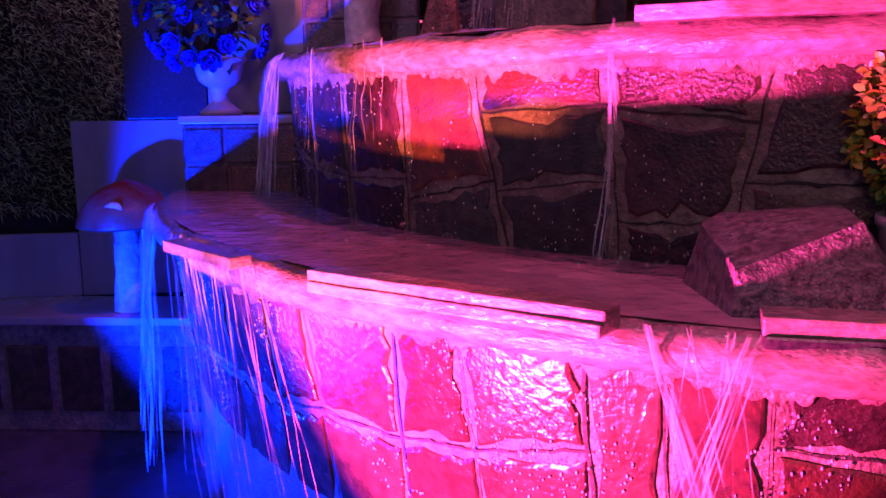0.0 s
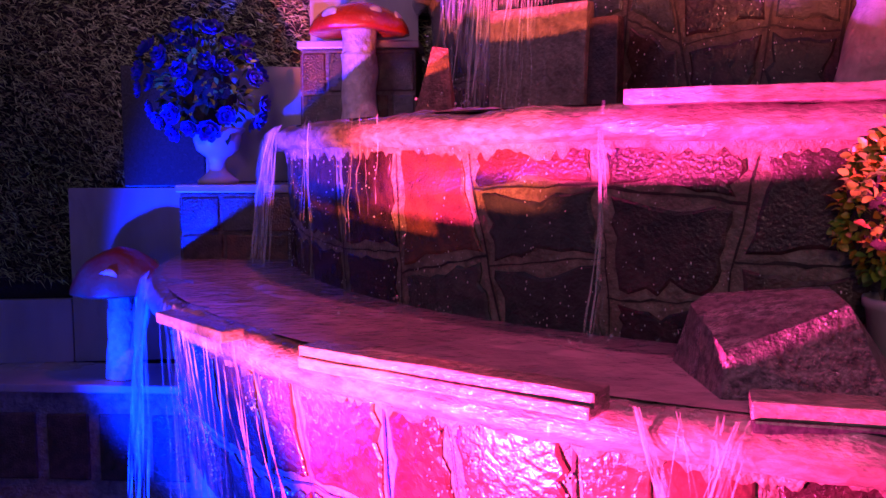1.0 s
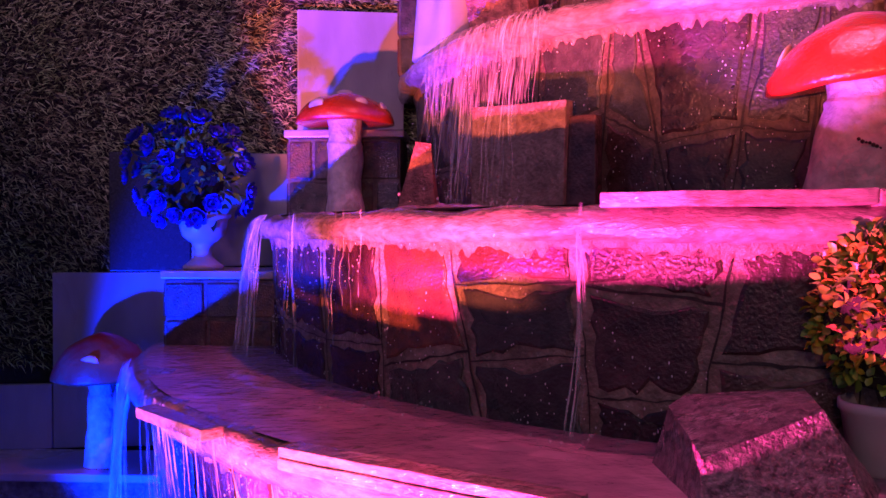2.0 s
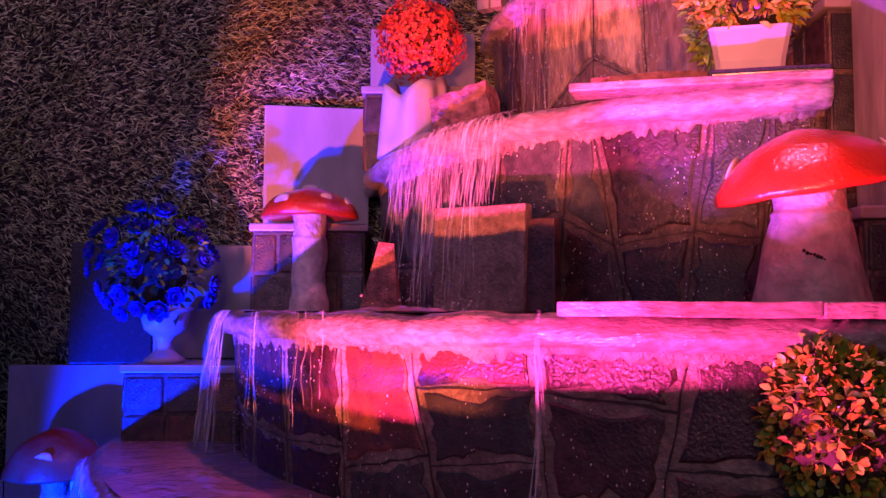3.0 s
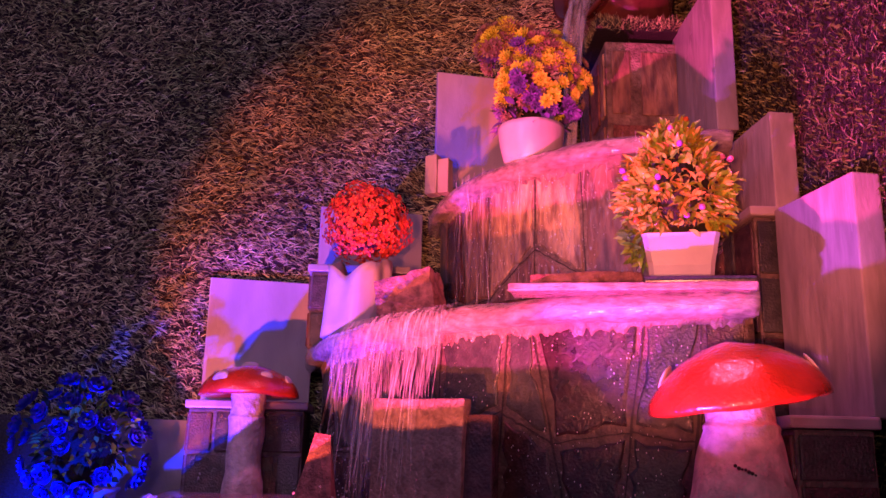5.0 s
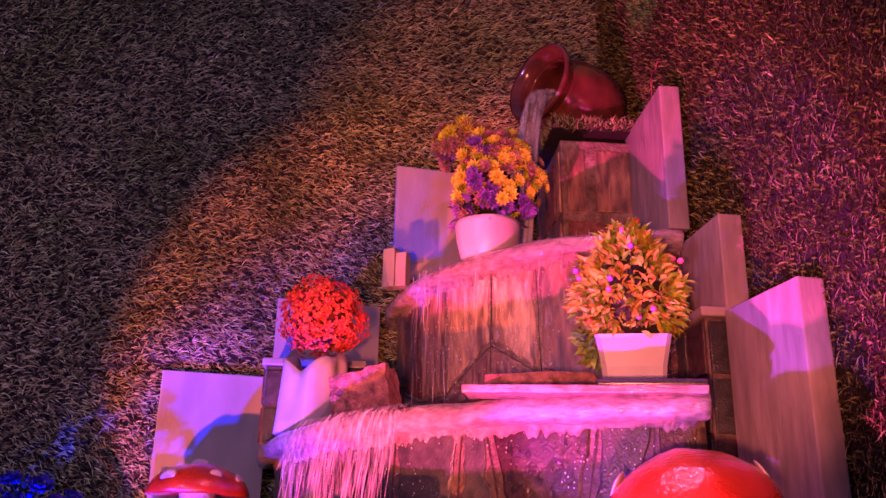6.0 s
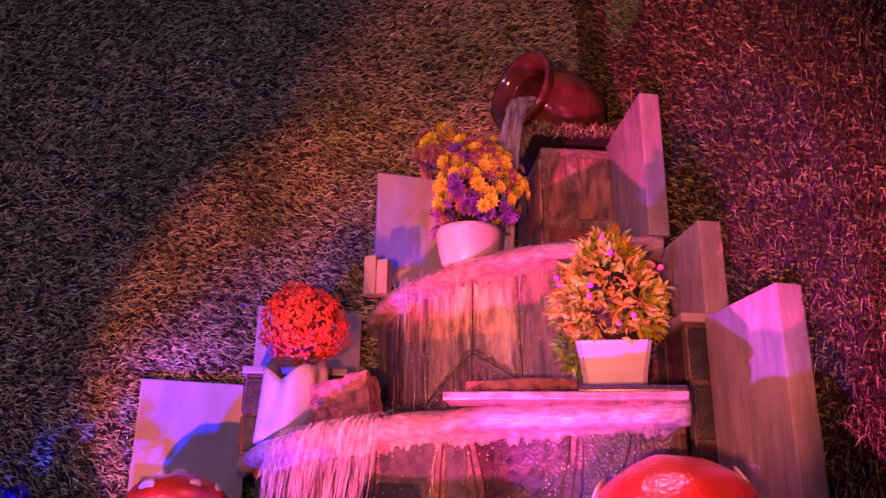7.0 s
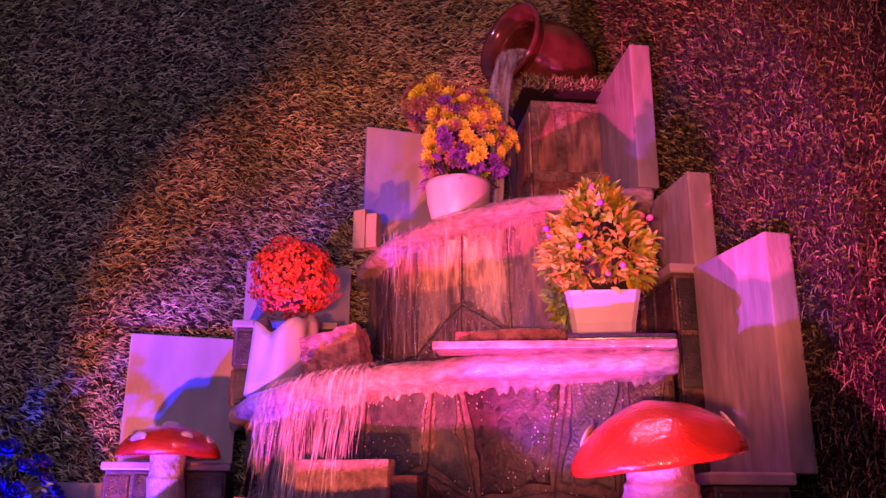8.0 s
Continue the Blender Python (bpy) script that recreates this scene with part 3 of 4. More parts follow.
strip((0.12, 2.93, 1.77), (0.3, 2.85, 1.81), 0.12, 0.19, "rough_stone", REDSTONE, "rough reddish stone beside the white vase", "stone", rough=0.008, seed=11)
strip((0.1, 2.9, 1.7), (0.24, 2.8, 1.66), 0.1, 0.09, "rough_stone", REDSTONE, "small broken reddish stone on the third tier", "stone", rough=0.01, seed=12)
strip((0.255, 3.36, 2.37), (0.3, 3.335, 2.37), 0.05, 0.16, "marble_offcut", MARBLE, "small marble offcut at the end of the top rim", "stone", seed=13)
strip((0.305, 3.32, 2.345), (0.345, 3.3, 2.345), 0.05, 0.14, "marble_offcut", MARBLE, "small marble offcut at the end of the top rim", "stone", seed=14)
# a grey tile that leans against the third tier under the fall
strip((0.115, 2.47, 1.348), (0.345, 2.285, 1.34), 0.035, 0.29, "stone_tile", MORTAR, "grey stone tile standing wet under the fall", "stone tile", rough=0.003, seed=15)
strip((0.35, 2.3, 1.3), (0.42, 2.25, 1.3), 0.035, 0.25, "stone_tile", SLATE, "narrow dark stone tile beside the fall", "stone tile", rough=0.003, seed=16)


def hull(name, points, mat, label, category, cuts=3, rough=0.006, seed=0):
    bm = bmesh.new()
    for p in points:
        bm.verts.new(p)
    bmesh.ops.convex_hull(bm, input=bm.verts)
    bmesh.ops.triangulate(bm, faces=bm.faces)
    bmesh.ops.subdivide_edges(bm, edges=bm.edges[:], cuts=cuts, use_grid_fill=True)
    for v in bm.verts:
        v.co += noise.noise_vector(v.co * 11 + Vector((seed, 0, 0))) * rough + noise.noise_vector(v.co * 45) * rough * 0.45
    ob = new(name, from_bm(name, bm, mat))
    return tagged(ob, label, category)


hull("rock", [(0.44, 1.64, 0.6), (0.46, 1.385, 0.6), (0.7, 1.34, 0.6), (0.78, 1.5, 0.6), (0.72, 1.66, 0.6),
              (0.462, 1.6, 0.728), (0.472, 1.41, 0.688), (0.555, 1.425, 0.703), (0.66, 1.45, 0.752), (0.69, 1.62, 0.757), (0.591, 1.62, 0.742), (0.5, 1.64, 0.738)], ROCK,
     "dark angular rock with glittering broken top in the water", "rock", 4, 0.0028, 2)
hull("upright_stone", [(-0.08, 2.4, 1.05), (0.03, 2.36, 1.05), (0.04, 2.46, 1.05), (-0.06, 2.5, 1.05), (-0.025, 2.4, 1.25), (0.015, 2.4, 1.245), (0.01, 2.46, 1.24), (-0.02, 2.46, 1.245)],
     REDSTONE, "upright reddish stone leaning by the small mushroom", "stone", 2, 0.003, 5)


# ---- mushrooms ----
def mushroom(at, stem_r, stem_top, height, cap_r, cap_h, paint, spots, label, tilt=0.0, roll=0.0, seed=0, group="painted mushrooms"):
    t = thing("toadstool", label, "mushroom", group, m=pose(*at))
    prof = [(stem_r * 1.05, 0), (stem_r, height * 0.06), (stem_r * 0.9, height * 0.25), (stem_r * 0.5 + stem_top * 0.42, height * 0.5),
            (stem_top, height * 0.72), (stem_top * 1.02, height * 0.77), (stem_top * 0.93, height * 0.8), (stem_top * 0.95, height * 0.95), (stem_top * 1.0, height + 0.01)]
    fine = []
    for (r0, z0), (r1, z1) in zip(prof, prof[1:]):
        for k in range(4):
            fine.append((r0 + (r1 - r0) * k / 4, z0 + (z1 - z0) * k / 4))
    fine.append(prof[-1])
    part("stem", lathe(fine, 56, 0.009, seed), STUCCO, t, "rough white plaster stem", smooth=True)
    cap_prof = [(stem_top * 0.9, 0.004), (cap_r * 0.55, -0.004), (cap_r * 0.9, -0.012), (cap_r, -0.008), (cap_r * 1.0, 0.002)]
    for k in range(1, 13):
        u = k / 12
        a = u * math.pi / 2
        cap_prof.append((max(0.004, cap_r * (math.cos(a) * 0.8 + (1 - u) * 0.2)), 0.002 + cap_h * (math.sin(a) * 0.75 + u * 0.25)))
    m = pose(0, 0, height, roll, tilt, 0)
    cap = part("cap", lathe(cap_prof, 48, 0.006, seed + 3), paint, t, "glossy painted cap", smooth=True, m=m)
    for az, u, size in spots:
        a = u * math.pi / 2
        r, z = cap_r * (math.cos(a) * 0.8 + (1 - u) * 0.2), 0.002 + cap_h * (math.sin(a) * 0.75 + u * 0.25)
        nrm = Vector((math.cos(radians(az)) * cap_h * 1.3, math.sin(radians(az)) * cap_h * 1.3, cap_r * 0.9 * u + 0.03)).normalized()
        bm = bmesh.new()
        bmesh.ops.create_icosphere(bm, subdivisions=2, radius=1)
        for v in bm.verts:
            wob = 1 + 0.22 * noise.noise(v.co * 2 + Vector((az, 0, 0)))
            v.co = Vector((v.co.x * size * wob, v.co.y * size * wob * 0.8, v.co.z * 0.0045))
        q = nrm.to_track_quat("Z", "Y").to_matrix().to_4x4()
        part("spot", bm, WHITEDOT, cap, "white painted spot", smooth=True, m=Matrix.Translation((r * math.cos(radians(az)), r * math.sin(radians(az)), z - 0.001)) @ q)
    return t


big_toadstool = mushroom((0.885, 1.86, 1.082), 0.112, 0.074, 0.235, 0.182, 0.118, REDPAINT, ((-20, 0.3, 0.035), (60, 0.35, 0.04), (150, 0.4, 0.04)),
         "large red toadstool with white plaster stem on the rim", -10, 3, 3)
crack = bmesh.new()
rngc = random.Random(12)
for k in range(7):
    a = radians(-118 + k * 3.6)
    r = 0.0985 - 0.0006 * k
    bmesh.ops.create_icosphere(crack, subdivisions=1, radius=0.0042 * rngc.uniform(0.7, 1.2),
                               matrix=Matrix.Translation((r * math.cos(a), r * math.sin(a), 0.104 - 0.0028 * k + rngc.uniform(-0.002, 0.002))))
part("crack", crack, GROOVE, big_toadstool, "dark crack in the plaster stem")
mushroom((-0.34, 3.2, 1.05), 0.068, 0.062, 0.355, 0.173, 0.1, REDPAINT, ((-125, 0.35, 0.034), (-55, 0.42, 0.022), (-15, 0.3, 0.03), (80, 0.4, 0.03), (-90, 0.95, 0.03)),
         "red toadstool with white spots beside the fall", 0, 0, 9)
mushroom((-1.2, 3.16, 0.18), 0.062, 0.05, 0.33, 0.168, 0.15, OLDPAINT, ((-82, 0.32, 0.03), (30, 0.4, 0.03)),
         "faded orange-red toadstool standing by the marble panel", 0, 0, 15)


# ---- plants ----
def leaf_mesh(name, length, width, mat, cup=0.25, point=1.0):
    """A leaf from the origin along +y, cupped; point over 1 draws its tip out."""
    rows = []
    n = 6
    for k in range(n + 1):
        u = k / n
        w = width * 0.5 * math.sin(math.pi * min(0.995, u ** (1.35 if point < 1 else 0.85))) ** point + (0.0006 if k in (0, n) else 0)
        z = -cup * length * (u - 0.4) ** 2 + cup * length * 0.16
        rows.append([(-w, u * length, z + w * 0.35), (0, u * length, z), (w, u * length, z + w * 0.35)])
    vs = [p for r in rows for p in r]
    fs = []
    for k in range(n):
        for j in range(2):
            fs.append((k * 3 + j, k * 3 + j + 1, k * 3 + j + 4, k * 3 + j + 3))
    return mesh_of(name, vs, fs, mat, True)


def on_ball(rng, low=-0.5):
    while True:
        v = Vector((rng.gauss(0, 1), rng.gauss(0, 1), rng.gauss(0, 1))).normalized()
        if v.z > low:
            return v


def facing(at, way, spin=0.0, scale=1.0):
    """The pose of a leaf at a place whose +y points along way."""
    q = Vector(way).to_track_quat("Y", "Z").to_matrix().to_4x4()
    return Matrix.Translation(at) @ q @ pose(0, 0, 0, 0, spin, 0) @ Matrix.Scale(scale, 4)


BOXLEAF = [material(n, c, 0.32, second=s, scale=60, bump=0.15, spread=0.3, stain=0.2) for n, c, s in
           (("orange_leaf", (0.42, 0.4, 0.035), (0.4, 0.28, 0.03)), ("ochre_leaf", (0.32, 0.5, 0.05), (0.27, 0.38, 0.045)), ("green_leaf", (0.17, 0.32, 0.05), (0.11, 0.22, 0.04)), ("rose_leaf", (0.45, 0.26, 0.1), (0.36, 0.2, 0.07)))]
DARKLEAF = material("dark_green_leaf", (0.03, 0.07, 0.02), 0.4, second=(0.02, 0.045, 0.015), scale=60, spread=0.3)


def cluster_rows(rng, count, radius, squash, low):
    """Places over an uneven egg with gaps, and the ways out of it."""
    for _ in range(count):
        v = on_ball(rng, low)
        lump = 1 + 0.16 * noise.noise(v * 2.6) + rng.uniform(-0.16, 0.05)
        yield v, Vector((v.x * radius, v.y * radius, v.z * radius * squash)) * lump


def foliage(t, name, rng, count, meshes, base, radius, squash, low, taper, label, tilt=0.8, shift=(0, 0)):
    """Many more leaves between the single ones, joined in one mesh a colour."""
    for me, mat in meshes:
        vs, fs = [], []
        src = [v.co.copy() for v in me.vertices]
        polys = [tuple(p.vertices) for p in me.polygons]
        for v, p in cluster_rows(rng, count // len(meshes), radius, squash, low):
            f = 1.0 - taper * max(0, v.z)
            side = Vector((rng.uniform(-1, 1), rng.uniform(-1, 1), rng.uniform(-0.6, 1)))
            m = facing(Vector((p.x * f + shift[0], p.y * f + shift[1], base + p.z)) - v * 0.025, (v * 0.7 + side * tilt).normalized(), rng.uniform(-70, 70), rng.uniform(0.7, 1.15))
            n = len(vs)
            vs += [m @ c for c in src]
            fs += [tuple(n + i for i in q) for q in polys]
        tagged(part(name, mesh_of(name, vs, fs, mat, True), None, t, label), kind="stuff")


def box_bush():
    """A rounded bush of paddle leaves in small whorls, in a white pot."""
    rng = random.Random(5)
    at = (0.815, 1.6, 0.62)
    t = thing("potted_bush", "orange and green leafy bush in a white pot", "plant", m=pose(*at))
    part("pot", lathe([(0.052, 0), (0.056, 0.01), (0.068, 0.1), (0.073, 0.105), (0.073, 0.12), (0.066, 0.12), (0.062, 0.1), (0.01, 0.098)], 36), WHITEPOT, t, "white pot", smooth=True)
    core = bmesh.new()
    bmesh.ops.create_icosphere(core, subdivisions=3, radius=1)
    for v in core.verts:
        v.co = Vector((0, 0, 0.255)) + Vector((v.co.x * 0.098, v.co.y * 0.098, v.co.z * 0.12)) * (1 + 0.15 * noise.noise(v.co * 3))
    part("core", core, DARKCORE, t, "dark core between the leaves")
    kinds = [leaf_mesh("leaf", 0.023, 0.0145, m, 0.35, 0.6) for m in BOXLEAF]
    foliage(t, "foliage", rng, 2100, [(kinds[0], BOXLEAF[0]), (kinds[1], BOXLEAF[1]), (kinds[2], BOXLEAF[2])], 0.265, 0.124, 1.22, -0.85, 0.0, "inner leaves")
    made = 0
    for v, p in cluster_rows(rng, 110, 0.122, 1.22, -0.82):
        pos = Vector((0, 0, 0.265)) + p
        shade = rng.random()
        low = pos.z < 0.19
        for k in range(rng.randint(2, 3)):
            if made >= 300:
                break
            side = Vector((rng.uniform(-1, 1), rng.uniform(-1, 1), rng.uniform(-0.6, 1)))
            way = (v * rng.uniform(0.5, 1.0) + side * 0.75).normalized()
            me = kinds[(2 if rng.random() < 0.7 else 1) if low else (0 if shade < 0.5 else 1 if shade < 0.75 else 3 if shade < 0.88 else 2)]
            part("leaf", me, None, t, m=facing(pos - v * 0.012, way, rng.uniform(-70, 70), rng.uniform(0.75, 1.2)))
            made += 1


box_bush()


def spiky_bush():
    """Lance leaves in whorls with small buds, in a tapered square pot."""
    rng = random.Random(8)
    t = thing("potted_bush", "orange leafy bush with lilac buds in a square white pot", "plant", m=pose(0.915, 2.3, 1.585, 0, 0, -12))
    bm = bmesh.new()
    rings = []
    for w, z in ((0.145, 0.0), (0.15, 0.004), (0.166, 0.1), (0.192, 0.172), (0.197, 0.182), (0.186, 0.182), (0.18, 0.165), (0.02, 0.162)):
        ring = []
        c = 0.012 if w > 0.05 else 0.002
        h = w / 2
        for x, y in ((h - c, -h), (h, -h + c), (h, h - c), (h - c, h), (-h + c, h), (-h, h - c), (-h, -h + c), (-h + c, -h)):
            ring.append(bm.verts.new((x, y, z)))
        rings.append(ring)
    for p, q in zip(rings, rings[1:]):
        for i in range(8):
            bm.faces.new((p[i], p[(i + 1) % 8], q[(i + 1) % 8], q[i]))
    bm.faces.new(rings[0][::-1])
    bm.faces.new(rings[-1])
    part("pot", bm, WHITEPOT, t, "tapered square white pot")
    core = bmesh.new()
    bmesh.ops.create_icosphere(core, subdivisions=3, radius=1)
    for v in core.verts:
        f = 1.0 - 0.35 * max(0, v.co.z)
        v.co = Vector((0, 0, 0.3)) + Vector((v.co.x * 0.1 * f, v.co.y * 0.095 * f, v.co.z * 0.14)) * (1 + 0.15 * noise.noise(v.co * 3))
    part("core", core, DARKCORE, t, "dark core between the leaves")
    kinds = [leaf_mesh("leaf", 0.038, 0.0135, m, 0.35, 1.0) for m in (BOXLEAF[0], BOXLEAF[1], BOXLEAF[1], BOXLEAF[0])]
    foliage(t, "foliage", rng, 1700, [(kinds[0], BOXLEAF[0]), (kinds[1], BOXLEAF[1])], 0.325, 0.158, 1.22, -0.75, 0.3, "inner leaves")
    foliage(t, "foliage", rng, 220, [(kinds[1], BOXLEAF[1]), (kinds[2], BOXLEAF[2])], 0.2, 0.06, 1.9, -0.95, 0.0, "leaves hanging over the pot", shift=(-0.095, -0.04))
    made = 0
    for v, p in cluster_rows(rng, 120, 0.16, 1.24, -0.8):
        f = 1.0 - 0.3 * max(0, v.z)
        pos = Vector((p.x * f, p.y * f, 0.325 + p.z))
        if pos.z < 0.17 and pos.x > -0.06:
            continue
        for k in range(3):
            if made >= 300:
                break
            side = Vector((rng.uniform(-1, 1), rng.uniform(-1, 1), rng.uniform(-0.5, 1)))
            way = (v * 0.8 + side * 0.8).normalized()
            part("leaf", kinds[rng.randrange(4)], None, t, m=facing(pos - v * 0.02, way, rng.uniform(-60, 60), rng.uniform(0.7, 1.15)))
            made += 1
    buds = [material(n, c, 0.4, spread=0.2) for n, c in (("lilac_bud", (0.35, 0.12, 0.55)), ("pink_bud", (0.7, 0.2, 0.35)), ("orange_bud", (0.8, 0.22, 0.04)))]
    bud = []
    for m in buds:
        b = lathe([(0.002, 0), (0.007, 0.005), (0.009, 0.011), (0.006, 0.018), (0.002, 0.02)], 10, 0.001)
        bud.append(from_bm("bud", b, m, True))
    for v, p in cluster_rows(rng, 26, 0.155, 1.2, -0.6):
        f = 1.0 - 0.3 * max(0, v.z)
        q = Vector(v).to_track_quat("Z", "Y").to_matrix().to_4x4()
        part("bud", bud[rng.choice((0, 0, 0, 1, 1, 2))], None, t, m=Matrix.Translation((p.x * f, p.y * f, 0.325 + p.z)) @ q)


spiky_bush()


def rosette(name, rings, mat):
    """A flower of rings of cupped petals: (count, radius, length, width, lift) each."""
    vs, fs = [], []
    for n, r, ln, w, lift in rings:
        for i in range(n):
            a = 2 * math.pi * (i + 0.5 * (rings.index((n, r, ln, w, lift)) % 2)) / n
            d, s = Vector((math.cos(a), math.sin(a), 0)), Vector((-math.sin(a), math.cos(a), 0))
            up = Vector((0, 0, 1))
            way = d * math.cos(lift) + up * math.sin(lift)
            nrm = up * math.cos(lift) - d * math.sin(lift)
            base = d * r
            k = len(vs)
            for u, ww, z in ((0, 0.35, 0), (0.45, 1.0, -0.08), (0.8, 0.8, 0.0), (1.0, 0.15, 0.1)):
                for e in (-1, 0, 1):
                    vs.append(base + way * (ln * u) + s * (w / 2 * ww * e) + nrm * (ln * z + abs(e) * w * 0.18))
            for j in range(3):
                for e in range(2):
                    fs.append((k + j * 3 + e, k + j * 3 + e + 1, k + j * 3 + e + 4, k + j * 3 + e + 3))
    return mesh_of(name, vs, fs, mat, True)


YELLOW = material("yellow_petal", (0.72, 0.82, 0.06), 0.5, second=(0.6, 0.66, 0.05), scale=70, spread=0.25, stain=0.2)
CREAM = material("mauve_petal", (0.36, 0.24, 0.17), 0.5, second=(0.26, 0.17, 0.14), scale=70, spread=0.25, stain=0.2)
VIOLET = material("violet_petal", (0.2, 0.1, 0.42), 0.5, second=(0.14, 0.07, 0.3), scale=70, spread=0.25, stain=0.2)
BLUEROSE = material("blue_petal", (0.035, 0.05, 0.55), 0.5, second=(0.025, 0.035, 0.4), scale=70, spread=0.3, stain=0.2)
REDPETAL = material("red_petal", (0.75, 0.09, 0.05), 0.5, second=(0.6, 0.05, 0.04), scale=70, spread=0.35, stain=0.2)


def yellow_bouquet():
    rng = random.Random(21)
    t = thing("flower_pot", "round white pot of yellow and violet rosette flowers", "flowers", m=pose(0.62, 2.96, 2.2))
    part("pot", lathe([(0.088, 0), (0.096, 0.01), (0.11, 0.07), (0.117, 0.122), (0.119, 0.136), (0.11, 0.138), (0.104, 0.122), (0.02, 0.118)], 40, 0.003), WHITEPOT, t, "round white pot", smooth=True)
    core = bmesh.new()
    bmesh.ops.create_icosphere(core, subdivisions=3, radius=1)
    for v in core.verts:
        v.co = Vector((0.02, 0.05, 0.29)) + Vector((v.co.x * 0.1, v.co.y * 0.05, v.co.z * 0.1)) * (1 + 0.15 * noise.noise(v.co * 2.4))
    part("core", core, DARKCORE, t, "dark core between the flowers")
    cone = ((6, 0.001, 0.014, 0.007, 1.42), (8, 0.002, 0.019, 0.008, 1.2), (9, 0.004, 0.022, 0.01, 0.95), (10, 0.006, 0.026, 0.011, 0.6), (10, 0.007, 0.028, 0.012, 0.25))
    kinds = [rosette("flower", cone, m) for m in (YELLOW, YELLOW, CREAM, VIOLET)]
    leaf = leaf_mesh("leaf", 0.05, 0.014, DARKLEAF, 0.25, 1.1)
    made = 0
    while made < 290:
        v = on_ball(rng, -0.75)
        if v.y > 0.3:
            continue
        deep = rng.uniform(0.62, 1.0) * (1 + 0.25 * noise.noise(v * 2.3 + Vector((4, 0, 0))))
        lobe = Vector((-0.085, 0.0, 0.44)) if made % 3 == 0 else Vector((0.03, -0.02, 0.3))
        wide = (0.115, 0.1, 0.1) if made % 3 == 0 else (0.17, 0.145, 0.2)
        p = lobe + Vector((v.x * wide[0] * deep, v.y * wide[1] * deep, v.z * wide[2] * deep))
        low = v.z < -0.4
        me = kinds[3 if (low and rng.random() < 0.5) or (rng.random() < 0.16 and v.x < -0.2) else 0 if rng.random() < 0.3 else 2 if rng.random() < 0.78 else 1]
        way = (v + Vector((rng.uniform(-0.4, 0.4), -0.25, rng.uniform(-0.3, 0.4)))).normalized()
        q = way.to_track_quat("Z", "Y").to_matrix().to_4x4()
        part("flower", me, None, t, m=Matrix.Translation(p) @ q @ Matrix.Scale(rng.uniform(0.72, 1.08), 4))
        if made % 2 == 0 or low:
            part("leaf", leaf, None, t, m=facing(p - v * 0.03, (way + Vector((rng.uniform(-1, 1), 0, rng.uniform(-1, 0.5))) * 0.7).normalized(), rng.uniform(-50, 50)))
        made += 1
    frond = leaf_mesh("leaf", 0.055, 0.02, VIOLET, 0.3, 1.1)
    for k in range(46):
        a = rng.uniform(0, 2 * math.pi)
        p = Vector((math.cos(a) * 0.1, math.sin(a) * 0.09, rng.uniform(0.135, 0.2)))
        way = Vector((math.cos(a) + rng.uniform(-0.5, 0.5), math.sin(a), rng.uniform(-0.7, 0.4))).normalized()
        part("leaf", frond if k % 3 else leaf, None, t, m=facing(p, way, rng.uniform(-50, 50), rng.uniform(0.8, 1.2)))


yellow_bouquet()


def red_ball():
    """A dense ball of small red blossoms in a crumpled white vase."""
    rng = np.random.default_rng(4)
    t = thing("flower_vase", "red flower ball in a folded white vase", "flowers", m=pose(0.03, 3.12, 1.6))
    bm = bmesh.new()
    rings = []
    for z, r in ((0, 0.125), (0.04, 0.12), (0.1, 0.113), (0.16, 0.107), (0.21, 0.103), (0.245, 0.104), (0.243, 0.094), (0.18, 0.08), (0.17, 0.01)):
        ring = []
        for i in range(48):
            a = 2 * math.pi * i / 48
            fold = 1 + (0.09 * math.sin(a * 4 + 0.8) + 0.05 * math.sin(a * 7 + 1)) * min(1, 0.25 + z / 0.2)
            ring.append(bm.verts.new((r * fold * math.cos(a), r * fold * math.sin(a), z + (0.03 * math.sin(a * 2 + 2.4) + 0.012 * math.sin(a * 5 + 2) if z > 0.2 else 0))))
        rings.append(ring)
    for p, q in zip(rings, rings[1:]):
        for i in range(48):
            bm.faces.new((p[i], p[(i + 1) % 48], q[(i + 1) % 48], q[i]))
    bm.faces.new(rings[0][::-1])
    bm.faces.new(rings[-1])
    part("vase", bm, WHITEPOT, t, "folded white vase", smooth=True)
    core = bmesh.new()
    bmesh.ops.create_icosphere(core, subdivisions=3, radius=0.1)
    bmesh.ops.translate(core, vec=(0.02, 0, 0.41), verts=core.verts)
    # Dark copy of the petal red: shade between blossoms put into the core's colour.
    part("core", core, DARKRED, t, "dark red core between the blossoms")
    vs, fs = [], []
    pr = random.Random(3)
    for _ in range(2300):
        v = on_ball(pr, -0.85)
        rad = 0.138 * (1 + 0.3 * noise.noise(v * 2.6) + 0.12 * noise.noise(v * 6)) * pr.uniform(0.86, 1.08)
        c = Vector((0.02, 0, 0.41)) + v * rad
        side = v.orthogonal().normalized()
        other = v.cross(side)
        for k in range(5):
            a = 2 * math.pi * k / 5 + pr.random()
            d = side * math.cos(a) + other * math.sin(a)
            e = side * -math.sin(a) + other * math.cos(a)
            n = len(vs)
            s = pr.uniform(0.006, 0.0105)
            vs += [c, c + d * s * 0.6 + e * s * 0.45 + v * s * 0.25, c + d * s + v * s * pr.uniform(0.1, 0.7), c + d * s * 0.6 - e * s * 0.45 + v * s * 0.25]
            fs.append((n, n + 1, n + 2, n + 3))
    tagged(part("blossoms", mesh_of("blossoms", vs, fs, REDPETAL), None, t, "dense small red blossoms"), kind="stuff")


red_ball()


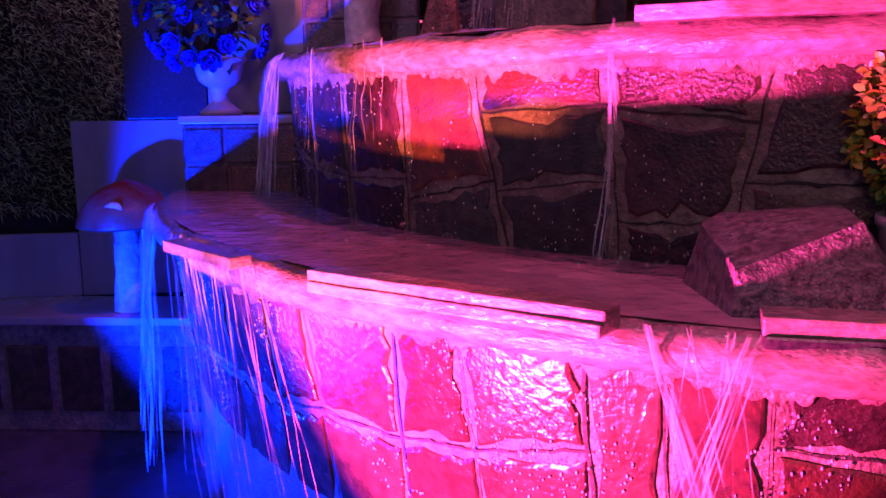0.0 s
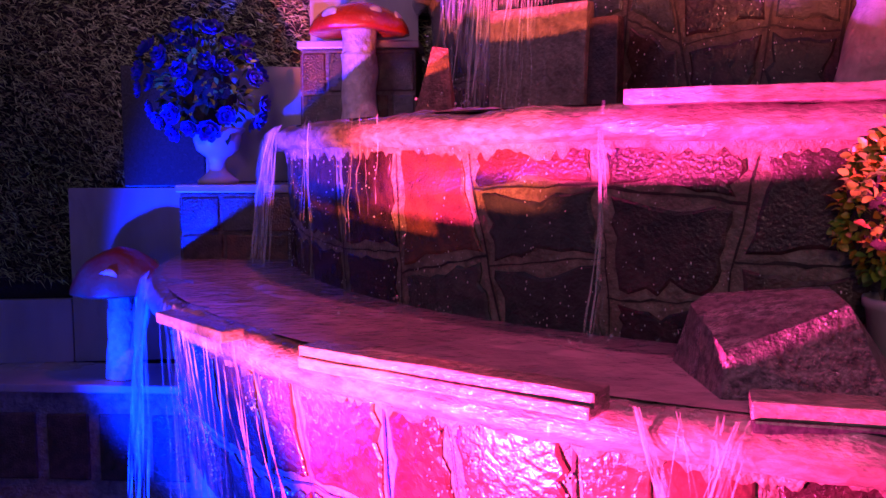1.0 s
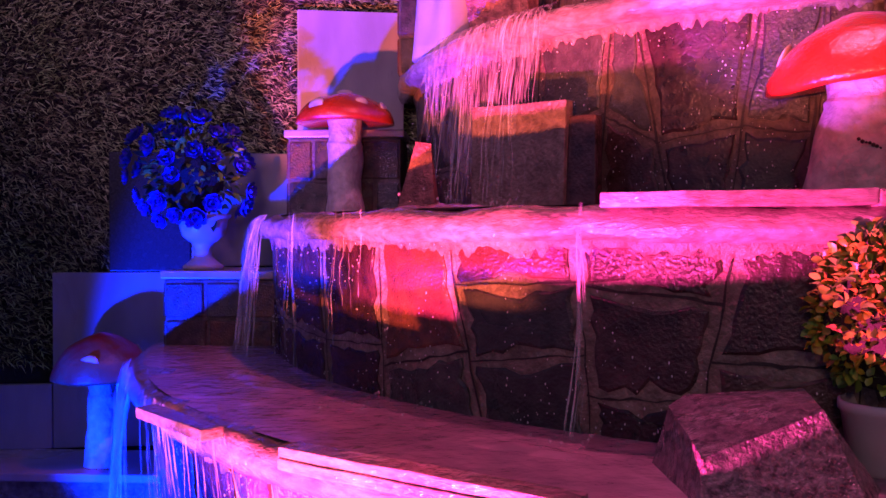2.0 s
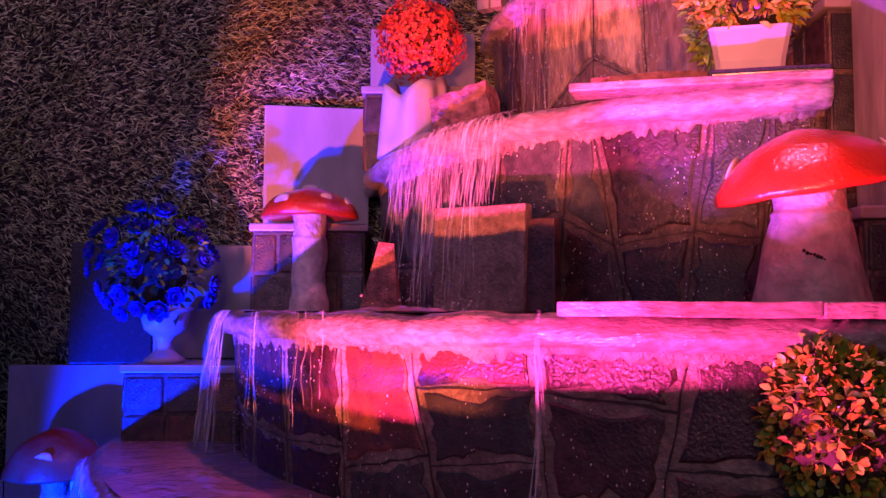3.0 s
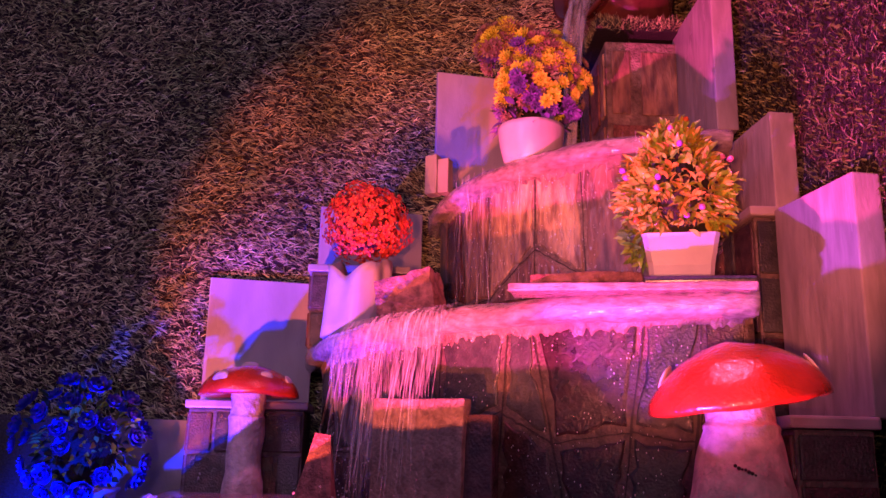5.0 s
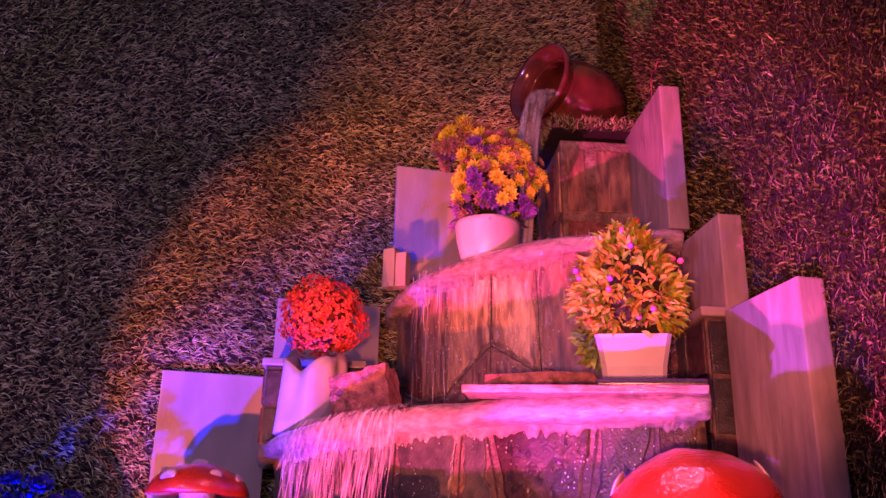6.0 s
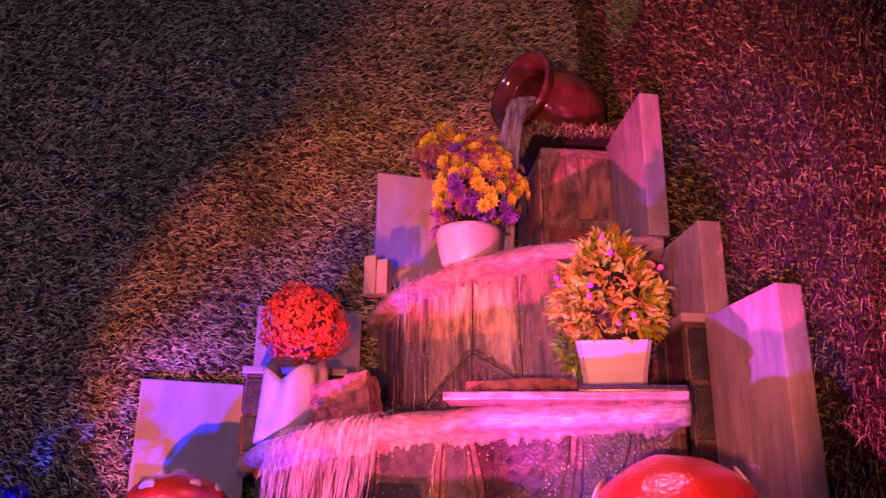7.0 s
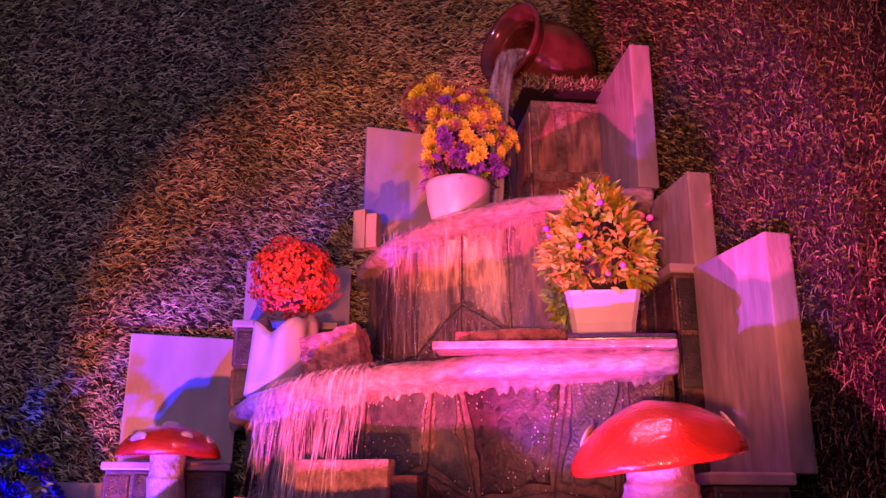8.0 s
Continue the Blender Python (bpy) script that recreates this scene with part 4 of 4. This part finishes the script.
def rose_urn():
    """A footed urn with blue roses."""
    rng = random.Random(31)
    t = thing("flower_urn", "white footed urn full of blue roses on a marble step", "flowers", m=pose(-0.855, 3.22, 0.884))
    urn = lathe([(0.07, 0), (0.072, 0.012), (0.06, 0.02), (0.05, 0.028), (0.032, 0.045), (0.027, 0.07), (0.034, 0.085), (0.036, 0.092), (0.05, 0.1), (0.072, 0.118),
                 (0.082, 0.15), (0.085, 0.175), (0.098, 0.188), (0.098, 0.196), (0.085, 0.196), (0.075, 0.17), (0.02, 0.168)], 40)
    part("urn", urn, WHITEPOT, t, "white footed urn", smooth=True)
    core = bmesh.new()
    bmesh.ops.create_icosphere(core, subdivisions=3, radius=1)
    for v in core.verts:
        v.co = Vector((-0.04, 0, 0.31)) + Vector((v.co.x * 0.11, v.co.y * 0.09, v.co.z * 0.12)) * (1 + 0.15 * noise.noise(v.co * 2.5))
    # One solid near-black ball fills the middle of the roses.
    part("core", core, DARKCORE, t, "near-black core between the roses")
    rings = ((3, 0.001, 0.016, 0.014, 1.4), (5, 0.004, 0.022, 0.018, 1.2), (6, 0.008, 0.026, 0.022, 0.85), (7, 0.01, 0.028, 0.026, 0.4))
    rose = rosette("rose", rings, BLUEROSE)
    leaf = leaf_mesh("leaf", 0.045, 0.02, BOXLEAF[1], 0.25, 1.0)
    green = leaf_mesh("leaf", 0.05, 0.024, DARKLEAF, 0.25, 1.0)
    spots = []
    while len(spots) < 34:
        v = on_ball(rng, -0.75)
        p = Vector((-0.04 + v.x * 0.215, v.y * 0.17, 0.345 + v.z * 0.215)) * rng.uniform(0.88, 1.06)
        if v.y > 0.55 or any((p - o).length < 0.056 for o in spots):
            continue
        spots.append(p)
        q = (v + Vector((0, -0.35, 0.15))).normalized().to_track_quat("Z", "Y").to_matrix().to_4x4()
        part("rose", rose, None, t, m=Matrix.Translation(p) @ q @ Matrix.Scale(rng.uniform(0.95, 1.35), 4))
    for k in range(260):
        v = on_ball(rng, -0.85) * rng.uniform(0.7, 1.2)
        p = Vector((-0.04 + v.x * 0.165, v.y * 0.15, 0.345 + v.z * 0.175))
        part("leaf", leaf if k % 3 else green, None, t, m=facing(p, (v + Vector((rng.uniform(-1, 1), rng.uniform(-1, 0), rng.uniform(-1, 1))) * 0.7).normalized(), rng.uniform(-60, 60), rng.uniform(0.7, 1.1)))


rose_urn()


# ---- clay jar ----
jar = thing("clay_jar", "glazed red-brown clay jar lying on its side pouring water", "jar",
            m=Matrix.Translation((1.065, 3.37, 3.08)) @ Vector((-0.84, -0.51, 0.12)).to_track_quat("Z", "Y").to_matrix().to_4x4() @ Matrix.Scale(1.25, 4))
part("body", lathe([(0.05, -0.15), (0.095, -0.145), (0.127, -0.11), (0.143, -0.05), (0.146, 0.0), (0.138, 0.06), (0.124, 0.1), (0.116, 0.12), (0.117, 0.132),
                    (0.106, 0.132), (0.104, 0.12), (0.115, 0.09), (0.128, 0.05), (0.136, 0.0), (0.13, -0.06), (0.1, -0.13), (0.04, -0.138)], 56), CLAY, jar, "round glazed belly", smooth=True)
lip = lathe([(0.1175, 0.13), (0.122, 0.145), (0.138, 0.165), (0.144, 0.176), (0.139, 0.185), (0.128, 0.182), (0.108, 0.15), (0.1055, 0.13)], 56, close=False)
part("lip", lip, CLAY, jar, "flared glazed lip", smooth=True)
mat_turf = thing("turf_mat", "fringed scrap of artificial turf under the clay jar", "turf mat", m=pose(1.09, 3.36, 2.85))
part("backing", block((0.36, 0.4, 0.05), 0.006, 0.004, cuts=3), TURFBACK, mat_turf)
rngm = random.Random(2)
vs, fs = [], []
for _ in range(1500):
    e = rngm.random()
    x, y = (rngm.uniform(-0.18, 0.18), -0.2) if e < 0.45 else (-0.18, rngm.uniform(-0.2, 0.2)) if e < 0.8 else (rngm.uniform(-0.18, 0.18), rngm.uniform(-0.2, 0.2))
    d = Vector((rngm.uniform(-1, 1) + (-0.8 if x == -0.18 else 0), rngm.uniform(-1, 0.3), rngm.uniform(-0.3, 1))).normalized() * rngm.uniform(0.015, 0.035)
    b = Vector((x, y, rngm.uniform(0.0, 0.052)))
    n = len(vs)
    vs += [b + Vector((-0.0015, 0, 0)), b + Vector((0.0015, 0, 0)), b + d]
    fs.append((n, n + 1, n + 2))
tagged(part("blades", mesh_of("blades", vs, fs, TURF), None, mat_turf), kind="stuff")


# ---- a bent wire on the turf ----
def tube(name, points, radius, mat, sides=6):
    bm = bmesh.new()
    rings = []
    for i, p in enumerate(points):
        d = (Vector(points[min(i + 1, len(points) - 1)]) - Vector(points[max(i - 1, 0)])).normalized()
        s = d.orthogonal().normalized()
        o = d.cross(s)
        rings.append([bm.verts.new(Vector(p) + (s * math.cos(2 * math.pi * k / sides) + o * math.sin(2 * math.pi * k / sides)) * radius) for k in range(sides)])
    for a, b in zip(rings, rings[1:]):
        for k in range(sides):
            bm.faces.new((a[k], a[(k + 1) % sides], b[(k + 1) % sides], b[k]))
    return from_bm(name, bm, mat, True)


tagged(new("wire", tube("wire", [(1.3, 3.08, 2.95), (1.295, 3.06, 3.02), (1.29, 3.03, 3.055), (1.295, 3.0, 3.05), (1.29, 2.96, 3.06), (1.3, 2.94, 3.05)], 0.003, REDSTONE)),
       "thin bent reddish wire sticking out of the turf", "wire")


# ---- running water ----
def strand(bm, path, radius, rng, flat=1.0):
    """One thread of falling water, beaded along its way."""
    sides = 6
    prev = None
    n = len(path)
    ph = rng.uniform(0, 6.28)
    for i, p in enumerate(path):
        d = (path[min(i + 1, n - 1)] - path[max(i - 1, 0)]).normalized()
        s = d.cross(Vector((0.3, -0.95, 0.05))).normalized()
        o = d.cross(s)
        r = radius * (0.65 + 0.35 * math.sin(i * 1.3 + ph) + 0.3 * rng.random()) * (0.35 if i in (0, n - 1) else 1)
        ring = [bm.verts.new(p + s * (math.cos(2 * math.pi * k / sides) * r * flat) + o * (math.sin(2 * math.pi * k / sides) * r)) for k in range(sides)]
        if prev:
            for k in range(sides):
                bm.faces.new((prev[k], prev[(k + 1) % sides], ring[(k + 1) % sides], ring[k]))
        else:
            bm.faces.new(ring[::-1])
        prev = ring
    bm.faces.new(prev)


def fall(tier, deg0, deg1, count, reach, label, radius=0.003, low=None, seed=0, drift=0.0, short=0.0, flat=1.4, veil=0.0):
    """Threads of water that leave a rim, arch outwards and drop to the water below."""
    rng = random.Random(seed)
    a, b, top = TIERS[tier]
    end = (TIERS[tier - 1][2] if tier else FLOOR) if low is None else low
    bm = bmesh.new()
    heads = [rng.uniform(deg0, deg1) for _ in range(max(2, count // 3))]
    for _ in range(count):
        deg = min(deg1, max(deg0, rng.choice(heads) + rng.gauss(0, (deg1 - deg0) * 0.05)))
        turn = drift + rng.gauss(0, 0.5 if tier or drift else 2.4)
        out = rng.uniform(0.5, 1.15) * reach
        z0, z1 = top + 0.015, end + 0.01 + (rng.random() * short * (top - end))
        path = []
        steps = 16
        sway = rng.uniform(-0.006, 0.006)
        for k in range(steps + 1):
            u = k / steps
            v = fan(a + 0.006 + out * math.sqrt(u), b + 0.006 + out * math.sqrt(u), deg + turn * u, z0 + (z1 - z0) * u ** 1.15)
            v += noise.noise_vector(Vector((deg * 0.9, u * 2.2, seed))) * (0.02 * u) + noise.noise_vector(Vector((deg * 3, u * 7, seed + 5))) * 0.004 + Vector((math.sin(u * 9 + deg) * sway * 0.5, 0, 0))
            path.append(v)
        strand(bm, path, radius * rng.uniform(0.2, 0.75), rng, flat)
    tagged(new("falling_water", from_bm("falling_water", bm, CLEAR, True)), label, "water", "falls of the fountain", "stuff")
    if veil:
        vb = bmesh.new()
        rows = []
        cols = max(10, int((deg1 - deg0) * 5))
        for i in range(cols + 1):
            deg = deg0 + (deg1 - deg0) * i / cols
            row = []
            drop = veil * (0.3 + 0.7 * math.sin(math.pi * (i + 0.3) / (cols + 0.6))) * rng.uniform(0.75, 1.0)
            for k in range(19):
                u = k / 18
                out = reach * 0.8 * math.sqrt(u) + 0.004 * math.sin(deg * 7.3 + u * 5) + 0.003 * math.sin(deg * 19)
                row.append(vb.verts.new(fan(a + 0.008 + out, b + 0.008 + out, deg + drift * u, top + 0.014 + (end + 0.005 - top) * u ** 1.15 * drop)))
            rows.append(row)
        for p, q in zip(rows, rows[1:]):
            for k in range(18):
                vb.faces.new((p[k], q[k], q[k + 1], p[k + 1]))
        tagged(new("water_veil", from_bm("water_veil", vb, VEIL, True)), "thin streaked veil of falling water", "water", "falls of the fountain", "stuff")


fall(1, 196, 206, 26, 0.075, "thin clear water arching off the second rim", 0.0035, seed=1, drift=-2, veil=1.0)
fall(1, 240.6, 242.0, 7, 0.02, "thin clear water thread off the second rim", 0.0026, seed=2)
fall(0, 200, 212, 22, 0.06, "clear water streaming off the lowest rim", 0.004, seed=3, short=0.5, veil=0.6)
fall(0, 214, 227, 36, 0.03, "clear water sheet streaming off the lowest rim", 0.0022, seed=4, short=0.6, drift=5)
fall(0, 246.3, 247.1, 15, 0.06, "clear water pouring off the edge of a gap between stone strips", 0.0026, seed=5, short=0.1, drift=6)
fall(0, 250.2, 250.9, 12, 0.05, "clear water pouring off the edge of a gap between stone strips", 0.0025, seed=15, short=0.1, drift=-5)
fall(0, 247.3, 250.0, 7, 0.02, "thin threads of clear water in a gap between stone strips", 0.003, seed=25, short=0.4)
fall(2, 213, 231, 64, 0.11, "wide thin veil of water off the third rim", 0.0018, seed=6, short=0.12, veil=1.0)
fall(2, 205, 216, 8, 0.012, "drips of water off the third rim", 0.002, seed=7, short=0.7)
fall(3, 205, 250, 45, 0.006, "thin film of water over the top tier", 0.0013, seed=8, short=0.7)
fall(1, 208, 238, 11, 0.008, "drips of water down the second tier", 0.0016, seed=9, short=0.6)
pour = bmesh.new()
rngw = random.Random(6)
for _ in range(26):
    s = Vector((0.94 + rngw.uniform(-0.035, 0.035), 3.26 + rngw.uniform(-0.05, 0.05), 3.03))
    strand(pour, [s + Vector((-0.17 * math.sqrt(u), -0.12 * math.sqrt(u), -0.78 * u * u + 0.01)) for u in [k / 12 for k in range(13)]], 0.007, rngw, 1.5)
tagged(new("falling_water", from_bm("falling_water", pour, CLEAR, True)), "water pouring out of the clay jar", "water", "falls of the fountain", "stuff")


def splash(at, count, spread, height, seed, label):
    """Drops and froth where a fall strikes the water."""
    rng = random.Random(seed)
    bm = bmesh.new()
    for _ in range(count):
        r = rng.uniform(0.001, 0.0045)
        c = Vector((at[0] + rng.gauss(0, spread), at[1] + rng.gauss(0, spread * 0.7), at[2] + abs(rng.gauss(0, height))))
        bmesh.ops.create_icosphere(bm, subdivisions=1, radius=r, matrix=Matrix.Translation(c))
    return tagged(new("splash", from_bm("splash", bm, CLEAR, True)), label, "water", "splashes", "stuff")


splash((-0.42, 2.45, 0.625), 60, 0.06, 0.015, 1, "small splash drops on the lowest pool")
splash((0.33, 1.74, 0.625), 60, 0.07, 0.012, 2, "small splash drops on the lowest pool")
splash((-0.1, 2.05, 0.625), 70, 0.1, 0.02, 3, "small splash drops on the lowest pool")
splash((0.15, 2.25, 1.07), 90, 0.07, 0.02, 4, "splash drops on the second pool")


def froth(a, b, deg0, deg1, z, height, label, seed):
    """A low heap of churned water."""
    bm = bmesh.new()
    rows = []
    for i in range(40):
        u = i / 39
        row = []
        for k in range(14):
            w = k / 13
            p = fan(a - 0.1 * w, b - 0.1 * w, deg0 + (deg1 - deg0) * u, z)
            lump = max(0, noise.noise(Vector((p.x * 16, p.y * 16, seed))) * 0.6 + 0.45)
            p.z += height * math.sin(math.pi * u) * math.sin(math.pi * w) * lump - 0.003
            row.append(bm.verts.new(p))
        rows.append(row)
    for p, q in zip(rows, rows[1:]):
        for k in range(13):
            bm.faces.new((p[k], q[k], q[k + 1], p[k + 1]))
    return tagged(new("churned_water", from_bm("churned_water", bm, WATER, True)), label, "water", "splashes", "stuff")


froth(1.9, 2.06, 222, 236, 1.068, 0.035, "churned water on the second rim under the fall", 1)
froth(2.1, 2.28, 234, 246, 0.623, 0.02, "churned water at the foot of the second tier", 2)
froth(2.1, 2.28, 205, 220, 0.623, 0.02, "churned water at the foot of the second tier", 4)

# ---- facing stones of the tiers ----
for tier, (a, b, top), ins, cols, seed, i in zip(tiers, TIERS, INSET, (COLS1, COLS2, COLS3, COLS4), (11, 12, 13, 14), range(4)):
    foot = FLOOR if i == 0 else TIERS[i - 1][2] - 0.02
    taper = 0.1 if i == 0 else 0.012
    faced_wall(tier, a - ins - taper, b - ins - taper, a - ins, b - ins, foot, top - 0.04, cols, (0.019, 0.024, 0.021, 0.016)[i], 0.006, seed,
               (BROWNSTONE, RUST, BROWNSTONE) if i == 3 else (STREAMED, STREAMED, RUST) if i == 0 else (SLATE, SLATE, SLATE, GREENSTONE) if i == 2 else (SLATE, SLATE, SLATE, RUST, GREENSTONE),
               (SLATE, SLATE, RUST) if i == 0 else ())

# ---- white drops that stand for glints ----
for i, (a, b, top) in enumerate(TIERS):
    rng = random.Random(40 + i)
    foot = 0.1 if i == 0 else TIERS[i - 1][2] + 0.02
    ball = bmesh.new()
    bmesh.ops.create_icosphere(ball, subdivisions=1, radius=1)
    src, tris = [v.co.copy() for v in ball.verts], [tuple(v.index for v in f.verts) for f in ball.faces]
    ball.free()
    vs, fs = [], []
    for _ in range(4200 if i == 0 else 900):
        deg, z = rng.uniform(200, ENDS[i] - 2 if i > 1 else 258), rng.uniform(foot, top - 0.02)
        if noise.noise(Vector((deg * 0.22, z * 4, i))) < (0.12 if i == 0 else -0.12):
            continue
        off = -INSET[i] + 0.012 - (0.1 * (top - z) / 0.85 if i == 0 else 0.0)
        c, r = fan(a + off, b + off, deg, z), rng.uniform(0.0006, 0.0024 if i == 0 else 0.0019)
        n = len(vs)
        vs += [c + Vector((v.x * r, v.y * r, v.z * r * rng.uniform(1, 2.2))) for v in src]
        fs += [tuple(n + k for k in t) for t in tris]
    # The drops' white base colour paints glints onto the wet walls.
    tagged(new("glint_drops", mesh_of("glint_drops", vs, fs, GLINTDROP, True)), "small white drops standing for glints on the wet stone", "water", "splashes", "stuff")
